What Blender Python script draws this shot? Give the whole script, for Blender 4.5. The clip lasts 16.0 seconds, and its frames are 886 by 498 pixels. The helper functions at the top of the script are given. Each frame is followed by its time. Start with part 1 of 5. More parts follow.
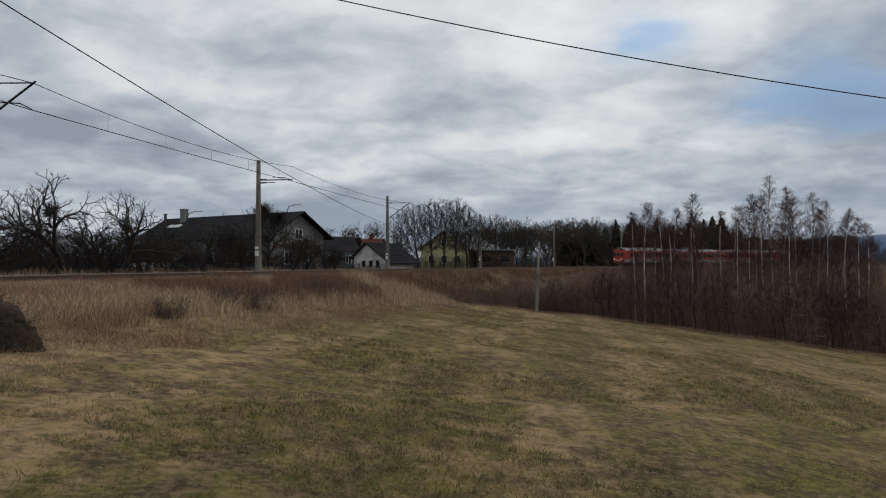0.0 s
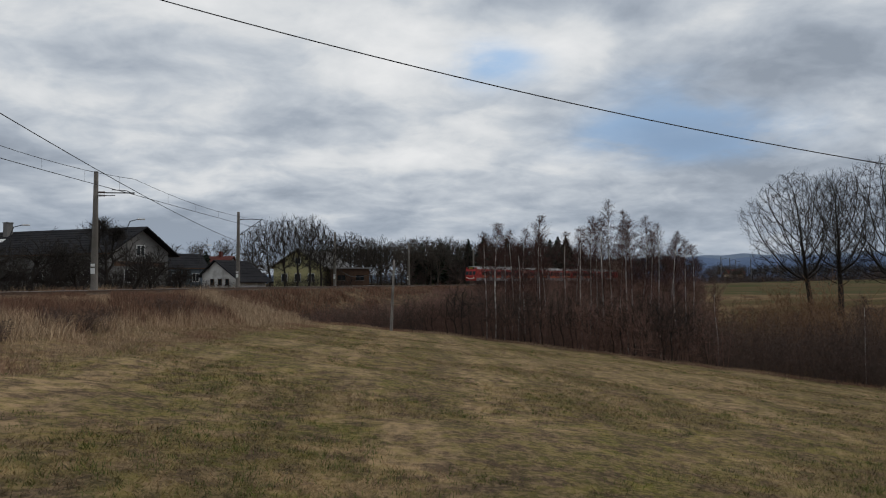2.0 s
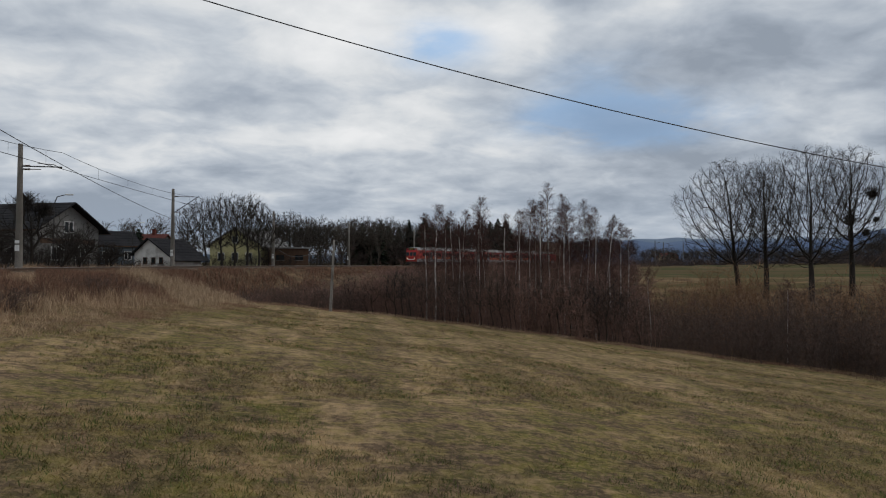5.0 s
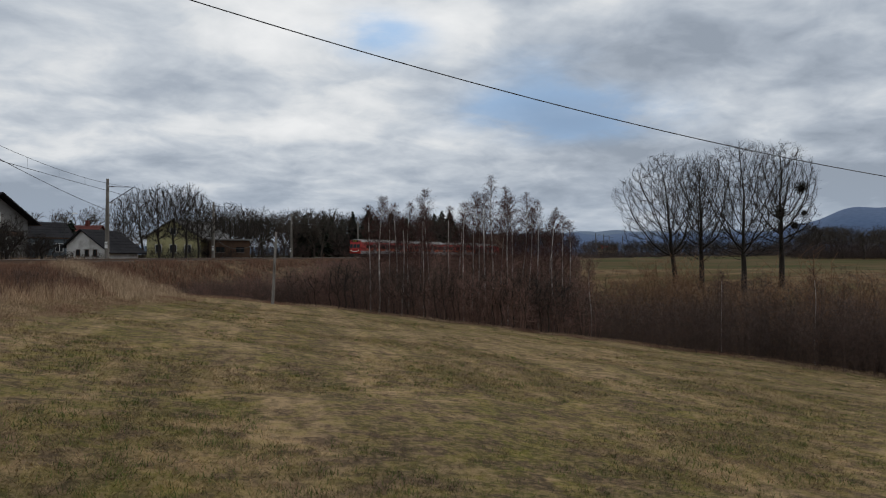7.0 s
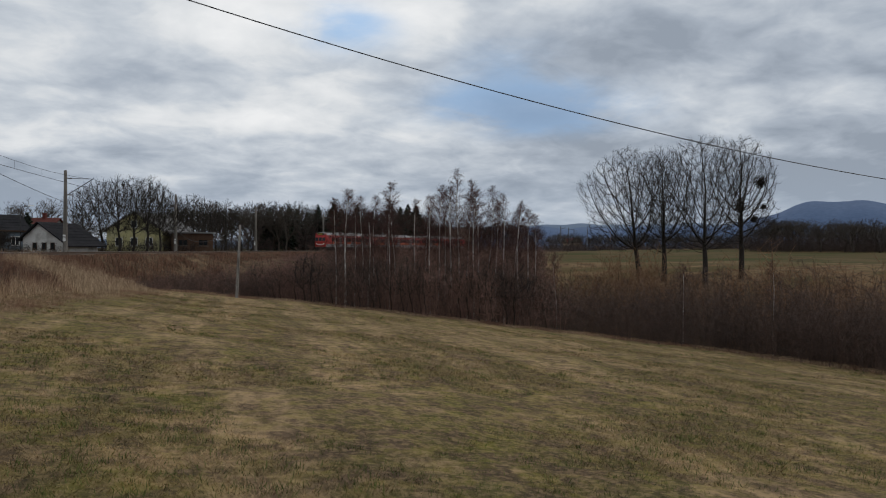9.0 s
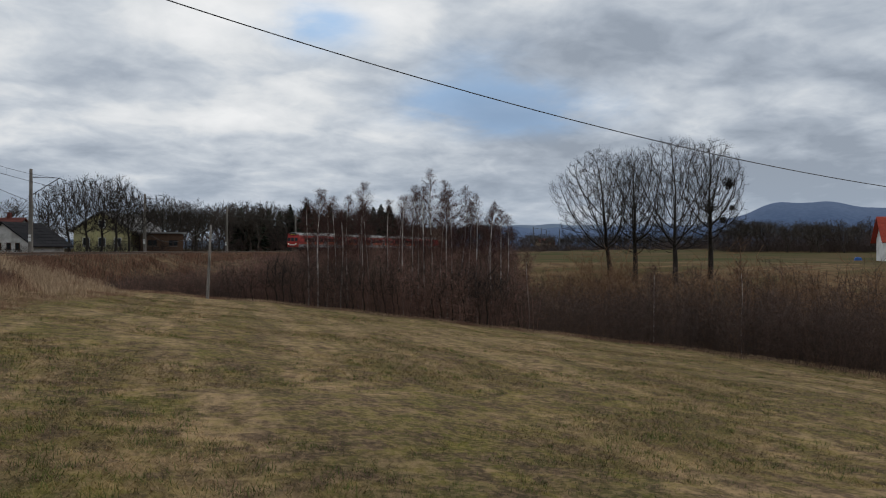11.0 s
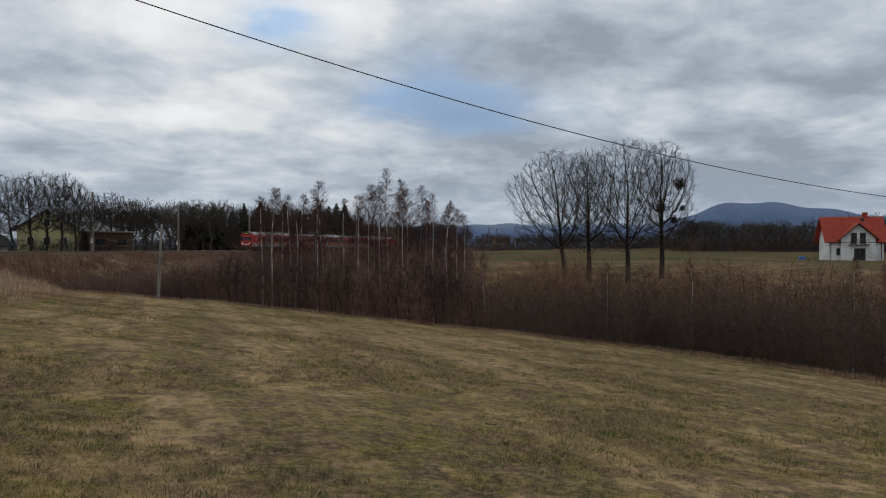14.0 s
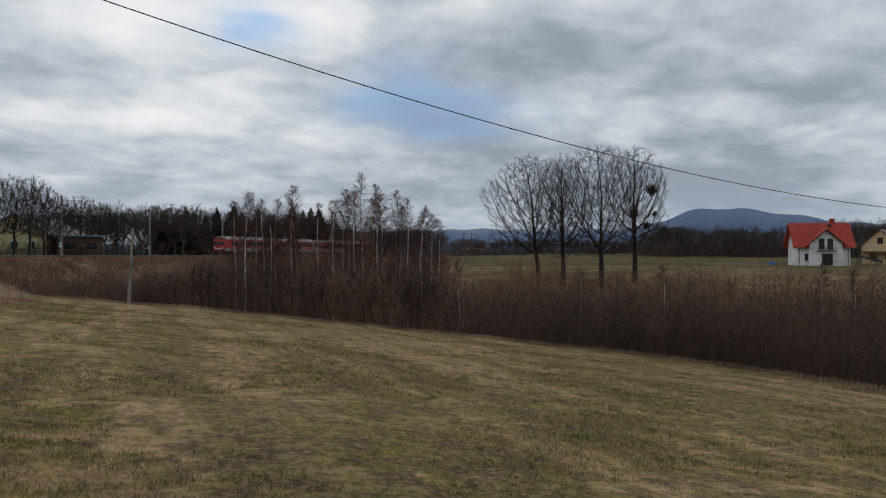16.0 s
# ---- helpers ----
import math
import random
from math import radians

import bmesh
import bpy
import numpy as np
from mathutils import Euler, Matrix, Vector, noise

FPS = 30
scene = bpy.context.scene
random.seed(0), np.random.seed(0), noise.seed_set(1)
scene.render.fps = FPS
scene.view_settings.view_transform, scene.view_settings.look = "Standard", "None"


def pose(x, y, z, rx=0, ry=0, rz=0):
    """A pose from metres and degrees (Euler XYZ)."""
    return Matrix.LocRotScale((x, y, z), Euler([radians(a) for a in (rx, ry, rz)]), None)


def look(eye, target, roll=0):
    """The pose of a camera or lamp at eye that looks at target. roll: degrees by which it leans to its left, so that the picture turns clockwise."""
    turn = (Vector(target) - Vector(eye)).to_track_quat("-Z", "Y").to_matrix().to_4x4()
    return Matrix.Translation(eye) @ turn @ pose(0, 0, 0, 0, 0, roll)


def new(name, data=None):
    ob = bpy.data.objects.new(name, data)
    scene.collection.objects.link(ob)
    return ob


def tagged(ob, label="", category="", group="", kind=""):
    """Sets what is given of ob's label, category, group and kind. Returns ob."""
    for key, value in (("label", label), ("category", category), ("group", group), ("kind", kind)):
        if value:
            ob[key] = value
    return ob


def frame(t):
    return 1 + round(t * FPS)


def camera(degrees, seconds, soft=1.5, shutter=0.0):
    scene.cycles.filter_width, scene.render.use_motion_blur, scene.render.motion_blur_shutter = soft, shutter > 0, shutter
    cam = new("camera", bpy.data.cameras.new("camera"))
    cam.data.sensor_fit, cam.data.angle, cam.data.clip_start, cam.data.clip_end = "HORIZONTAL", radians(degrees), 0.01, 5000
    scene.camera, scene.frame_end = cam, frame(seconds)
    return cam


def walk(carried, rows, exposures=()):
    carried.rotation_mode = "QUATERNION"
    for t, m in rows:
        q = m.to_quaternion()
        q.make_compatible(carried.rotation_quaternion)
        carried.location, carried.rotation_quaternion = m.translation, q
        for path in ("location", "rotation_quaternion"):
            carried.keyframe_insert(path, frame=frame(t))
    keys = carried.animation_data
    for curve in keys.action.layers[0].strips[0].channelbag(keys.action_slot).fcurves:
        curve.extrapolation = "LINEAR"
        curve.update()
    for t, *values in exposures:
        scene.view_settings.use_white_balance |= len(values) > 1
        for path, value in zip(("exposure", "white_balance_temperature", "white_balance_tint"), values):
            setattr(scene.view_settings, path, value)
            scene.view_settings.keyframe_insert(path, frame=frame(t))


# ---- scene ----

cam = camera(62.0, 16.0, 1.1)
EYE = 1.6
# seconds, yaw, pitch, roll: the camera turns where it stands
ROWS = [
    (0, -0.00, 1.27, 0.20),
    (0.5, -6.31, 1.21, 0.61),
    (1, -10.78, 1.69, 0.40),
    (1.5, -11.95, 2.55, 0.12),
    (2, -11.23, 2.65, 0.25),
    (2.5, -11.41, 2.72, 0.15),
    (3, -12.11, 2.34, -0.04),
    (3.5, -12.91, 1.95, -0.12),
    (4, -13.91, 1.58, -0.21),
    (6.5, -18.97, 0.72, -0.20),
    (7, -20.20, 0.57, -0.22),
    (7.5, -21.17, 0.45, -0.25),
    (8, -21.69, 0.24, -0.18),
    (8.5, -22.25, 0.11, -0.17),
    (9, -22.83, 0.05, -0.20),
    (11.5, -25.29, 0.03, -0.15),
    (12, -25.64, -0.05, -0.12),
    (12.5, -26.22, -0.02, -0.16),
    (13, -26.91, 0.02, -0.21),
    (13.5, -27.63, 0.03, -0.17),
    (14, -28.33, 0.04, -0.18),
    (14.5, -29.00, 0.10, -0.25),
    (15, -29.58, 0.22, -0.28),
    (15.5, -30.01, 0.31, -0.23),
    (16, -30.28, 0.43, -0.26),
]
walk(cam, [(t, pose(0, 0, EYE, 90 + pitch, roll, yaw)) for t, yaw, pitch, roll in ROWS],
     [(0, -0.08), (3.5, -0.06), (7.0, 0.0), (16.0, 0.02)])

# ---- world and sun ----
SUN_EL, SUN_AZ = 38.0, 75.0
world = bpy.data.worlds.new("overcast_sky")
scene.world = world
world.use_nodes = True
wt = world.node_tree
wt.nodes.clear()


def wn(kind, **kw):
    n = wt.nodes.new(kind)
    for k, v in kw.items():
        n.inputs[k].default_value = v
    return n


def wmath(op, a, b=None):
    n = wt.nodes.new("ShaderNodeMath")
    n.operation = op
    for i, v in enumerate((a, b)):
        if v is None:
            continue
        if isinstance(v, (int, float)):
            n.inputs[i].default_value = v
        else:
            wt.links.new(v, n.inputs[i])
    return n.outputs[0]


def wramp(fac, stops, smooth=True):
    n = wt.nodes.new("ShaderNodeValToRGB")
    n.color_ramp.interpolation = "EASE" if smooth else "LINEAR"
    els = n.color_ramp.elements
    while len(els) < len(stops):
        els.new(0.5)
    for e, (p, c) in zip(els, stops):
        e.position, e.color = p, (*c, 1)
    wt.links.new(fac, n.inputs[0])
    return n.outputs[0]


def wmix(fac, a, b):
    n = wt.nodes.new("ShaderNodeMix")
    n.data_type = "RGBA"
    for k, v in ((0, fac), (6, a), (7, b)):
        if isinstance(v, (int, float)):
            n.inputs[k].default_value = v
        elif isinstance(v, tuple):
            n.inputs[k].default_value = (*v, 1)
        else:
            wt.links.new(v, n.inputs[k])
    return n.outputs[2]


sky = wt.nodes.new("ShaderNodeTexSky")
sky.sky_type, sky.sun_disc = "NISHITA", False
sky.sun_elevation, sky.sun_rotation = radians(SUN_EL), radians(SUN_AZ)
tc = wt.nodes.new("ShaderNodeTexCoord")
sep = wt.nodes.new("ShaderNodeSeparateXYZ")
wt.links.new(tc.outputs["Generated"], sep.inputs[0])
DX, DY, DZ = sep.outputs
up = wmath("ADD", wmath("MAXIMUM", DZ, 0.0), 0.22)
flat = wt.nodes.new("ShaderNodeCombineXYZ")
wt.links.new(wmath("DIVIDE", DX, up), flat.inputs[0])
wt.links.new(wmath("DIVIDE", DY, up), flat.inputs[1])


def cloud_noise(scale, detail, rough, off, distort=0.0):
    mp = wt.nodes.new("ShaderNodeMapping")
    mp.inputs["Location"].default_value = (off, off * 0.7, off * 0.31)
    wt.links.new(flat.outputs[0], mp.inputs[0])
    n = wn("ShaderNodeTexNoise", Scale=scale, Detail=detail, Roughness=rough, Distortion=distort)
    wt.links.new(mp.outputs[0], n.inputs["Vector"])
    return n.outputs["Fac"]


AZ, EL = wmath("ARCTAN2", DX, DY), wmath("ARCSINE", DZ)


def lobe(az, el, wide, high):
    """1 in one direction of the sky, falling softly to 0 round it."""
    u = wmath("DIVIDE", wmath("SUBTRACT", AZ, radians(az)), radians(wide))
    v = wmath("DIVIDE", wmath("SUBTRACT", EL, radians(el)), radians(high))
    r = wmath("ADD", wmath("MULTIPLY", u, u), wmath("MULTIPLY", v, v))
    return wmath("POWER", 2.718, wmath("MULTIPLY", r, -1.0))


big = cloud_noise(0.9, 2.0, 0.45, 5.3)
mid = cloud_noise(2.3, 5.0, 0.52, 7.7, 0.25)
fine = cloud_noise(5.2, 6.0, 0.55, 2.2, 0.35)
shade = wmath("ADD", wmath("MULTIPLY", big, 0.34), wmath("MULTIPLY", mid, 0.40))
shade = wmath("ADD", shade, wmath("MULTIPLY", fine, 0.28))
# the larger cloud masses: direction, extent, how much lighter or darker
for az, el, wide, high, k in ((-20, 13.2, 13, 2.0, 0.09), (-27, 8.0, 10, 3.2, -0.13), (-24, 17.5, 10, 1.8, -0.04), (-25, 6.3, 5, 1.0, 0.07), (4, 16.5, 8, 3, 0.09), (9, 9.7, 12, 1.2, 0.09), (-7, 4.8, 14, 2.4, -0.085),
                             (20, 18, 5, 2, 0.07), (36, 15, 9, 3.5, -0.07), (-5, 16, 6, 2.0, -0.05), (19, 12.5, 6, 1.8, 0.04), (31, 9.0, 7, 2.2, -0.05), (22, 8.6, 4, 1.2, 0.10), (26, 6.5, 9, 1.6, 0.03), (52, 14, 9, 3, -0.03), (60, 11, 8, 2.4, -0.08), (44, 17.5, 6, 2, -0.02), (11, 12.8, 9, 1.2, -0.03), (52, 6, 14, 3.2, -0.13)):
    shade = wmath("ADD", shade, wmath("MULTIPLY", lobe(az, el, wide, high), k))
cloud = wramp(shade, [(0.36, (0.29, 0.335, 0.40)), (0.435, (0.39, 0.44, 0.51)), (0.515, (0.55, 0.595, 0.65)), (0.575, (0.70, 0.725, 0.75)), (0.67, (0.84, 0.85, 0.86))], False)
blue = wmix(0.9, sky.outputs[0], wmix(lobe(30, 10.5, 10, 3), (3.5, 5.7, 8.8), (2.4, 3.7, 5.7)))
bluesky = wt.nodes.new("ShaderNodeVectorMath")
bluesky.operation = "SCALE"
wt.links.new(blue, bluesky.inputs[0])
bluesky.inputs["Scale"].default_value = 0.095
hole = wmath("ADD", lobe(14.6, 17.0, 4.5, 2.2), wmath("MULTIPLY", lobe(29.5, 10.8, 8.0, 1.9), 1.4))
hole = wmath("ADD", hole, wmath("MULTIPLY", lobe(28, 14, 5, 3), 0.35))
hole = wmath("MULTIPLY", hole, wmath("ADD", wmath("MULTIPLY", cloud_noise(2.6, 6.0, 0.6, 1.3, 0.5), 3.0), -0.65))
holes = wramp(hole, [(0.05, (0, 0, 0)), (0.95, (0.8, 0.8, 0.8))])
final = wmix(holes, cloud, bluesky.outputs[0])
low = wramp(DZ, [(0.0, (1, 1, 1)), (0.13, (0, 0, 0))])
final = wmix(wmath("MULTIPLY", low, 0.6), final, (0.33, 0.40, 0.50))
bg = wn("ShaderNodeBackground", Strength=1.0)
wt.links.new(final, bg.inputs[0])
wout = wt.nodes.new("ShaderNodeOutputWorld")
wt.links.new(bg.outputs[0], wout.inputs[0])

sun = new("sun", bpy.data.lights.new("sun", "SUN"))
sun.data.energy, sun.data.angle, sun.data.color = 0.7, radians(18), (1.0, 0.95, 0.88)
sa, se = radians(SUN_AZ), radians(SUN_EL)
sun.matrix_world = look((0, 0, 60), (-math.sin(sa) * math.cos(se), -math.cos(sa) * math.cos(se), 60 - math.sin(se)))

# ---- materials ----


def material(name, dark, light, scale=4.0, rough=0.85, fine=40.0, bump=0.2, metal=0.0, extra=None, extra_scale=0.6, island=0.0, per_object=0.0):
    """Two scales of noise between two colours; extra: a third colour in larger stains; island, per_object: random lightness."""
    m = bpy.data.materials.new(name)
    m.use_nodes = True
    nt = m.node_tree
    b = nt.nodes["Principled BSDF"]
    b.inputs["Roughness"].default_value, b.inputs["Metallic"].default_value = rough, metal
    b.inputs["Specular IOR Level"].default_value = 0.25
    co = nt.nodes.new("ShaderNodeTexCoord")
    n1, n2 = nt.nodes.new("ShaderNodeTexNoise"), nt.nodes.new("ShaderNodeTexNoise")
    for n, s, d in ((n1, scale, 4.0), (n2, fine, 3.0)):
        n.inputs["Scale"].default_value, n.inputs["Detail"].default_value = s, d
        nt.links.new(co.outputs["Object"], n.inputs["Vector"])
    add = nt.nodes.new("ShaderNodeMath")
    add.operation = "MULTIPLY_ADD"
    add.inputs[1].default_value = 0.55
    nt.links.new(n2.outputs["Fac"], add.inputs[0])
    half = nt.nodes.new("ShaderNodeMath")
    half.operation = "MULTIPLY"
    half.inputs[1].default_value = 0.45
    nt.links.new(n1.outputs["Fac"], half.inputs[0])
    nt.links.new(half.outputs[0], add.inputs[2])
    fac = add.outputs[0]
    for amount, node, sock in ((island, "ShaderNodeNewGeometry", "Random Per Island"), (per_object, "ShaderNodeObjectInfo", "Random")):
        if amount:
            g = nt.nodes.new(node)
            k = nt.nodes.new("ShaderNodeMath")
            k.operation = "MULTIPLY_ADD"
            k.inputs[1].default_value, k.inputs[2].default_value = amount, -amount / 2
            nt.links.new(g.outputs[sock], k.inputs[0])
            s2 = nt.nodes.new("ShaderNodeMath")
            nt.links.new(fac, s2.inputs[0])
            nt.links.new(k.outputs[0], s2.inputs[1])
            fac = s2.outputs[0]
    rp = nt.nodes.new("ShaderNodeValToRGB")
    rp.color_ramp.elements[0].position, rp.color_ramp.elements[1].position = 0.36, 0.64
    rp.color_ramp.elements[0].color, rp.color_ramp.elements[1].color = (*dark, 1), (*light, 1)
    nt.links.new(fac, rp.inputs[0])
    col = rp.outputs[0]
    if extra:
        n3 = nt.nodes.new("ShaderNodeTexNoise")
        n3.inputs["Scale"].default_value, n3.inputs["Detail"].default_value = extra_scale, 5.0
        nt.links.new(co.outputs["Object"], n3.inputs["Vector"])
        r3 = nt.nodes.new("ShaderNodeValToRGB")
        r3.color_ramp.elements[0].position, r3.color_ramp.elements[1].position = 0.48, 0.62
        nt.links.new(n3.outputs["Fac"], r3.inputs[0])
        mx = nt.nodes.new("ShaderNodeMix")
        mx.data_type = "RGBA"
        nt.links.new(r3.outputs[0], mx.inputs[0])
        nt.links.new(col, mx.inputs[6])
        mx.inputs[7].default_value = (*extra, 1)
        col = mx.outputs[2]
    nt.links.new(col, b.inputs["Base Color"])
    if bump:
        bp = nt.nodes.new("ShaderNodeBump")
        bp.inputs["Strength"].default_value = bump
        bp.inputs["Distance"].default_value = 0.02
        nt.links.new(n2.outputs["Fac"], bp.inputs["Height"])
        nt.links.new(bp.outputs[0], b.inputs["Normal"])
    return m


def field_material(name, tones, scales, fine=9.0, bump=0.5, strength=None):
    """Mown or rough grass: four tones, laid over one another by noises of different size."""
    m = bpy.data.materials.new(name)
    m.use_nodes = True
    nt = m.node_tree
    b = nt.nodes["Principled BSDF"]
    b.inputs["Roughness"].default_value = 0.95
    b.inputs["Specular IOR Level"].default_value = 0.02
    co = nt.nodes.new("ShaderNodeTexCoord")
    col = None
    for i, (tone, s) in enumerate(zip(tones, scales)):
        if col is None:
            rgb = nt.nodes.new("ShaderNodeRGB")
            rgb.outputs[0].default_value = (*tone, 1)
            col = rgb.outputs[0]
            continue
        mp = nt.nodes.new("ShaderNodeMapping")
        mp.inputs["Location"].default_value = (i * 13.7, i * 5.1, 0)
        if isinstance(s, tuple):
            mp.vector_type = "TEXTURE"
            mp.inputs["Rotation"].default_value, mp.inputs["Scale"].default_value, s = (0, 0, radians(-8)), tuple(1 / k for k in s), 1.0
        nt.links.new(co.outputs["Object"], mp.inputs[0])
        n = nt.nodes.new("ShaderNodeTexNoise")
        n.inputs["Scale"].default_value, n.inputs["Detail"].default_value, n.inputs["Roughness"].default_value = s, 7.0, 0.62
        nt.links.new(mp.outputs[0], n.inputs["Vector"])
        r = nt.nodes.new("ShaderNodeValToRGB")
        r.color_ramp.elements[0].position, r.color_ramp.elements[1].position = 0.475, 0.56
        nt.links.new(n.outputs["Fac"], r.inputs[0])
        mx = nt.nodes.new("ShaderNodeMix")
        mx.data_type = "RGBA"
        part_of = nt.nodes.new("ShaderNodeMath")
        part_of.operation = "MULTIPLY"
        part_of.inputs[1].default_value = strength[i] if strength else 1.0
        nt.links.new(r.outputs[0], part_of.inputs[0])
        nt.links.new(part_of.outputs[0], mx.inputs[0])
        nt.links.new(col, mx.inputs[6])
        mx.inputs[7].default_value = (*tone, 1)
        col = mx.outputs[2]
    nt.links.new(col, b.inputs["Base Color"])
    n = nt.nodes.new("ShaderNodeTexNoise")
    n.inputs["Scale"].default_value, n.inputs["Detail"].default_value = fine, 6.0
    nt.links.new(co.outputs["Object"], n.inputs["Vector"])
    bp = nt.nodes.new("ShaderNodeBump")
    bp.inputs["Strength"].default_value, bp.inputs["Distance"].default_value = bump, 0.08
    nt.links.new(n.outputs["Fac"], bp.inputs["Height"])
    nt.links.new(bp.outputs[0], b.inputs["Normal"])
    return m


# straw, dull green, bare brown and yellow-green patches, then finer mottling
FIELD_TONES = [(0.178, 0.128, 0.056), (0.120, 0.106, 0.032), (0.106, 0.097, 0.028), (0.30, 0.205, 0.112), (0.080, 0.080, 0.024), (0.090, 0.066, 0.042), (0.37, 0.255, 0.145), (0.084, 0.057, 0.041), (0.200, 0.166, 0.044), (0.046, 0.037, 0.023), (0.35, 0.24, 0.138)]
FIELD_SCALES = (1, 0.13, 0.36, 0.8, 1.3, (0.62, 0.035, 1), (0.50, 0.045, 1), 1.9, 2.8, 5.5, 12.0)
FIELD_STRENGTH = (1, 0.7, 0.75, 0.9, 0.8, 0.6, 0.68, 0.8, 0.4, 0.5, 0.3)
M_FIELD = field_material("mown_grass", [tuple(1.08 * c for c in tone) for tone in FIELD_TONES], FIELD_SCALES, 14.0, 0.5, FIELD_STRENGTH)
# field tones lightened: light through thin blades is put into their colour
M_BLADES = field_material("grass_blades_lightened", [tuple(min(1, c * 1.38) for c in tone) for tone in FIELD_TONES], FIELD_SCALES, 14.0, 0.0, FIELD_STRENGTH)
M_LITTER = field_material("dry_litter", [(0.12, 0.08, 0.05), (0.20, 0.135, 0.078), (0.06, 0.042, 0.027)], (1, 0.6, 1.7))
M_FAR = field_material("far_meadow", [(0.070, 0.062, 0.026), (0.120, 0.084, 0.045), (0.058, 0.060, 0.022), (0.098, 0.070, 0.035)], (1, 0.022, 0.05, (0.004, 0.05, 1)), fine=0.8)
M_STUBBLE = field_material("straw_meadow", [(0.155, 0.100, 0.055), (0.105, 0.066, 0.038), (0.19, 0.13, 0.072), (0.10, 0.078, 0.036)], (1, 0.11, 0.3, (0.02, 0.2, 1)), fine=2.0)
M_BALLAST = material("ballast_stone", (0.06, 0.045, 0.035), (0.15, 0.115, 0.09), 3.0, 0.9, 22.0, 1.0)
M_RAIL = material("rusty_rail_steel", (0.05, 0.03, 0.02), (0.12, 0.075, 0.05), 5.0, 0.85, 30.0, 0.1)
M_RAILTOP = material("polished_rail_head", (0.35, 0.33, 0.31), (0.5, 0.48, 0.46), 5.0, 0.4, 30.0, 0.0, metal=0.6)
M_SLEEPER = material("sleeper_concrete", (0.075, 0.062, 0.052), (0.14, 0.12, 0.10), 2.0, 0.9, 20.0, 0.4, per_object=0.2)
M_CONCRETE = material("mast_concrete", (0.10, 0.088, 0.076), (0.20, 0.178, 0.155), 1.5, 0.9, 18.0, 0.3, extra=(0.13, 0.12, 0.10), extra_scale=0.8)
M_STEEL = material("dark_steel", (0.035, 0.035, 0.037), (0.075, 0.072, 0.07), 4.0, 0.55, 30.0, 0.1, metal=0.5)
M_WIRE = material("wire", (0.02, 0.02, 0.022), (0.045, 0.043, 0.042), 2.0, 0.6, 20.0, 0.0)
M_POST = material("weathered_post_wood", (0.13, 0.117, 0.103), (0.26, 0.237, 0.208), 3.0, 0.9, 25.0, 0.5)
M_BARK = material("dark_bark", (0.016, 0.013, 0.011), (0.045, 0.037, 0.030), 2.0, 0.95, 14.0, 0.4)
M_BARK2 = material("grey_bark", (0.035, 0.028, 0.023), (0.09, 0.075, 0.06), 2.0, 0.95, 14.0, 0.4)
M_BIRCHTWIG = material("birch_twigs", (0.042, 0.020, 0.016), (0.098, 0.048, 0.038), 1.0, 0.9, 5.0, 0.0, island=0.3)
M_BIRCH = material("birch_bark", (0.48, 0.43, 0.39), (0.80, 0.76, 0.70), 1.2, 0.8, 4.0, 0.2, extra=(0.22, 0.18, 0.155), extra_scale=2.2)
M_DARKSHRUB = material("dark_shrub_stems", (0.045, 0.033, 0.029), (0.135, 0.089, 0.071), 0.12, 0.95, 3.0, 0.0, island=0.18)
M_SHRUB = material("shrub_stems", (0.088, 0.053, 0.043), (0.285, 0.162, 0.124), 0.12, 0.95, 3.0, 0.0, island=0.18)
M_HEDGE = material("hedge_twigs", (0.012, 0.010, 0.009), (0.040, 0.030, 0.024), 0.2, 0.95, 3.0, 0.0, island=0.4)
M_WILLOW = material("willow_shoots", (0.14, 0.080, 0.045), (0.27, 0.155, 0.085), 0.5, 0.9, 4.0, 0.0, island=0.25)
M_NEEDLE = material("spruce_needles", (0.008, 0.014, 0.009), (0.03, 0.042, 0.024), 1.5, 0.9, 6.0, 0.0, island=0.5)
M_STRAW = material("dry_grass", (0.17, 0.108, 0.066), (0.54, 0.385, 0.245), 0.35, 0.9, 3.0, 0.0, island=0.45, extra=(0.24, 0.135, 0.088), extra_scale=0.5)
M_REED = material("pale_reed_straw", (0.25, 0.175, 0.11), (0.58, 0.43, 0.28), 0.5, 0.9, 3.0, 0.0, island=0.5)
M_REDWEED = material("rusty_weeds", (0.09, 0.048, 0.032), (0.26, 0.145, 0.092), 0.5, 0.9, 3.0, 0.0, island=0.5)
M_TUFT = material("green_tufts", (0.050, 0.070, 0.016), (0.125, 0.150, 0.036), 0.6, 0.9, 3.0, 0.0, island=0.4)
# brown twigs, lighter than the hedge's: distance haze is mixed into the colour
M_FARTWIG = material("far_woods_twigs_hazed", (0.046, 0.034, 0.031), (0.105, 0.074, 0.063), 0.1, 0.95, 2.0, 0.0, island=0.2)
# wooded slope: the blue haze of the air is put into its base colour
M_HILL = material("forest_slope_haze_blue", (0.065, 0.105, 0.19), (0.090, 0.135, 0.23), 0.004, 1.0, 0.05, 0.0)

# ---- mesh helpers ----


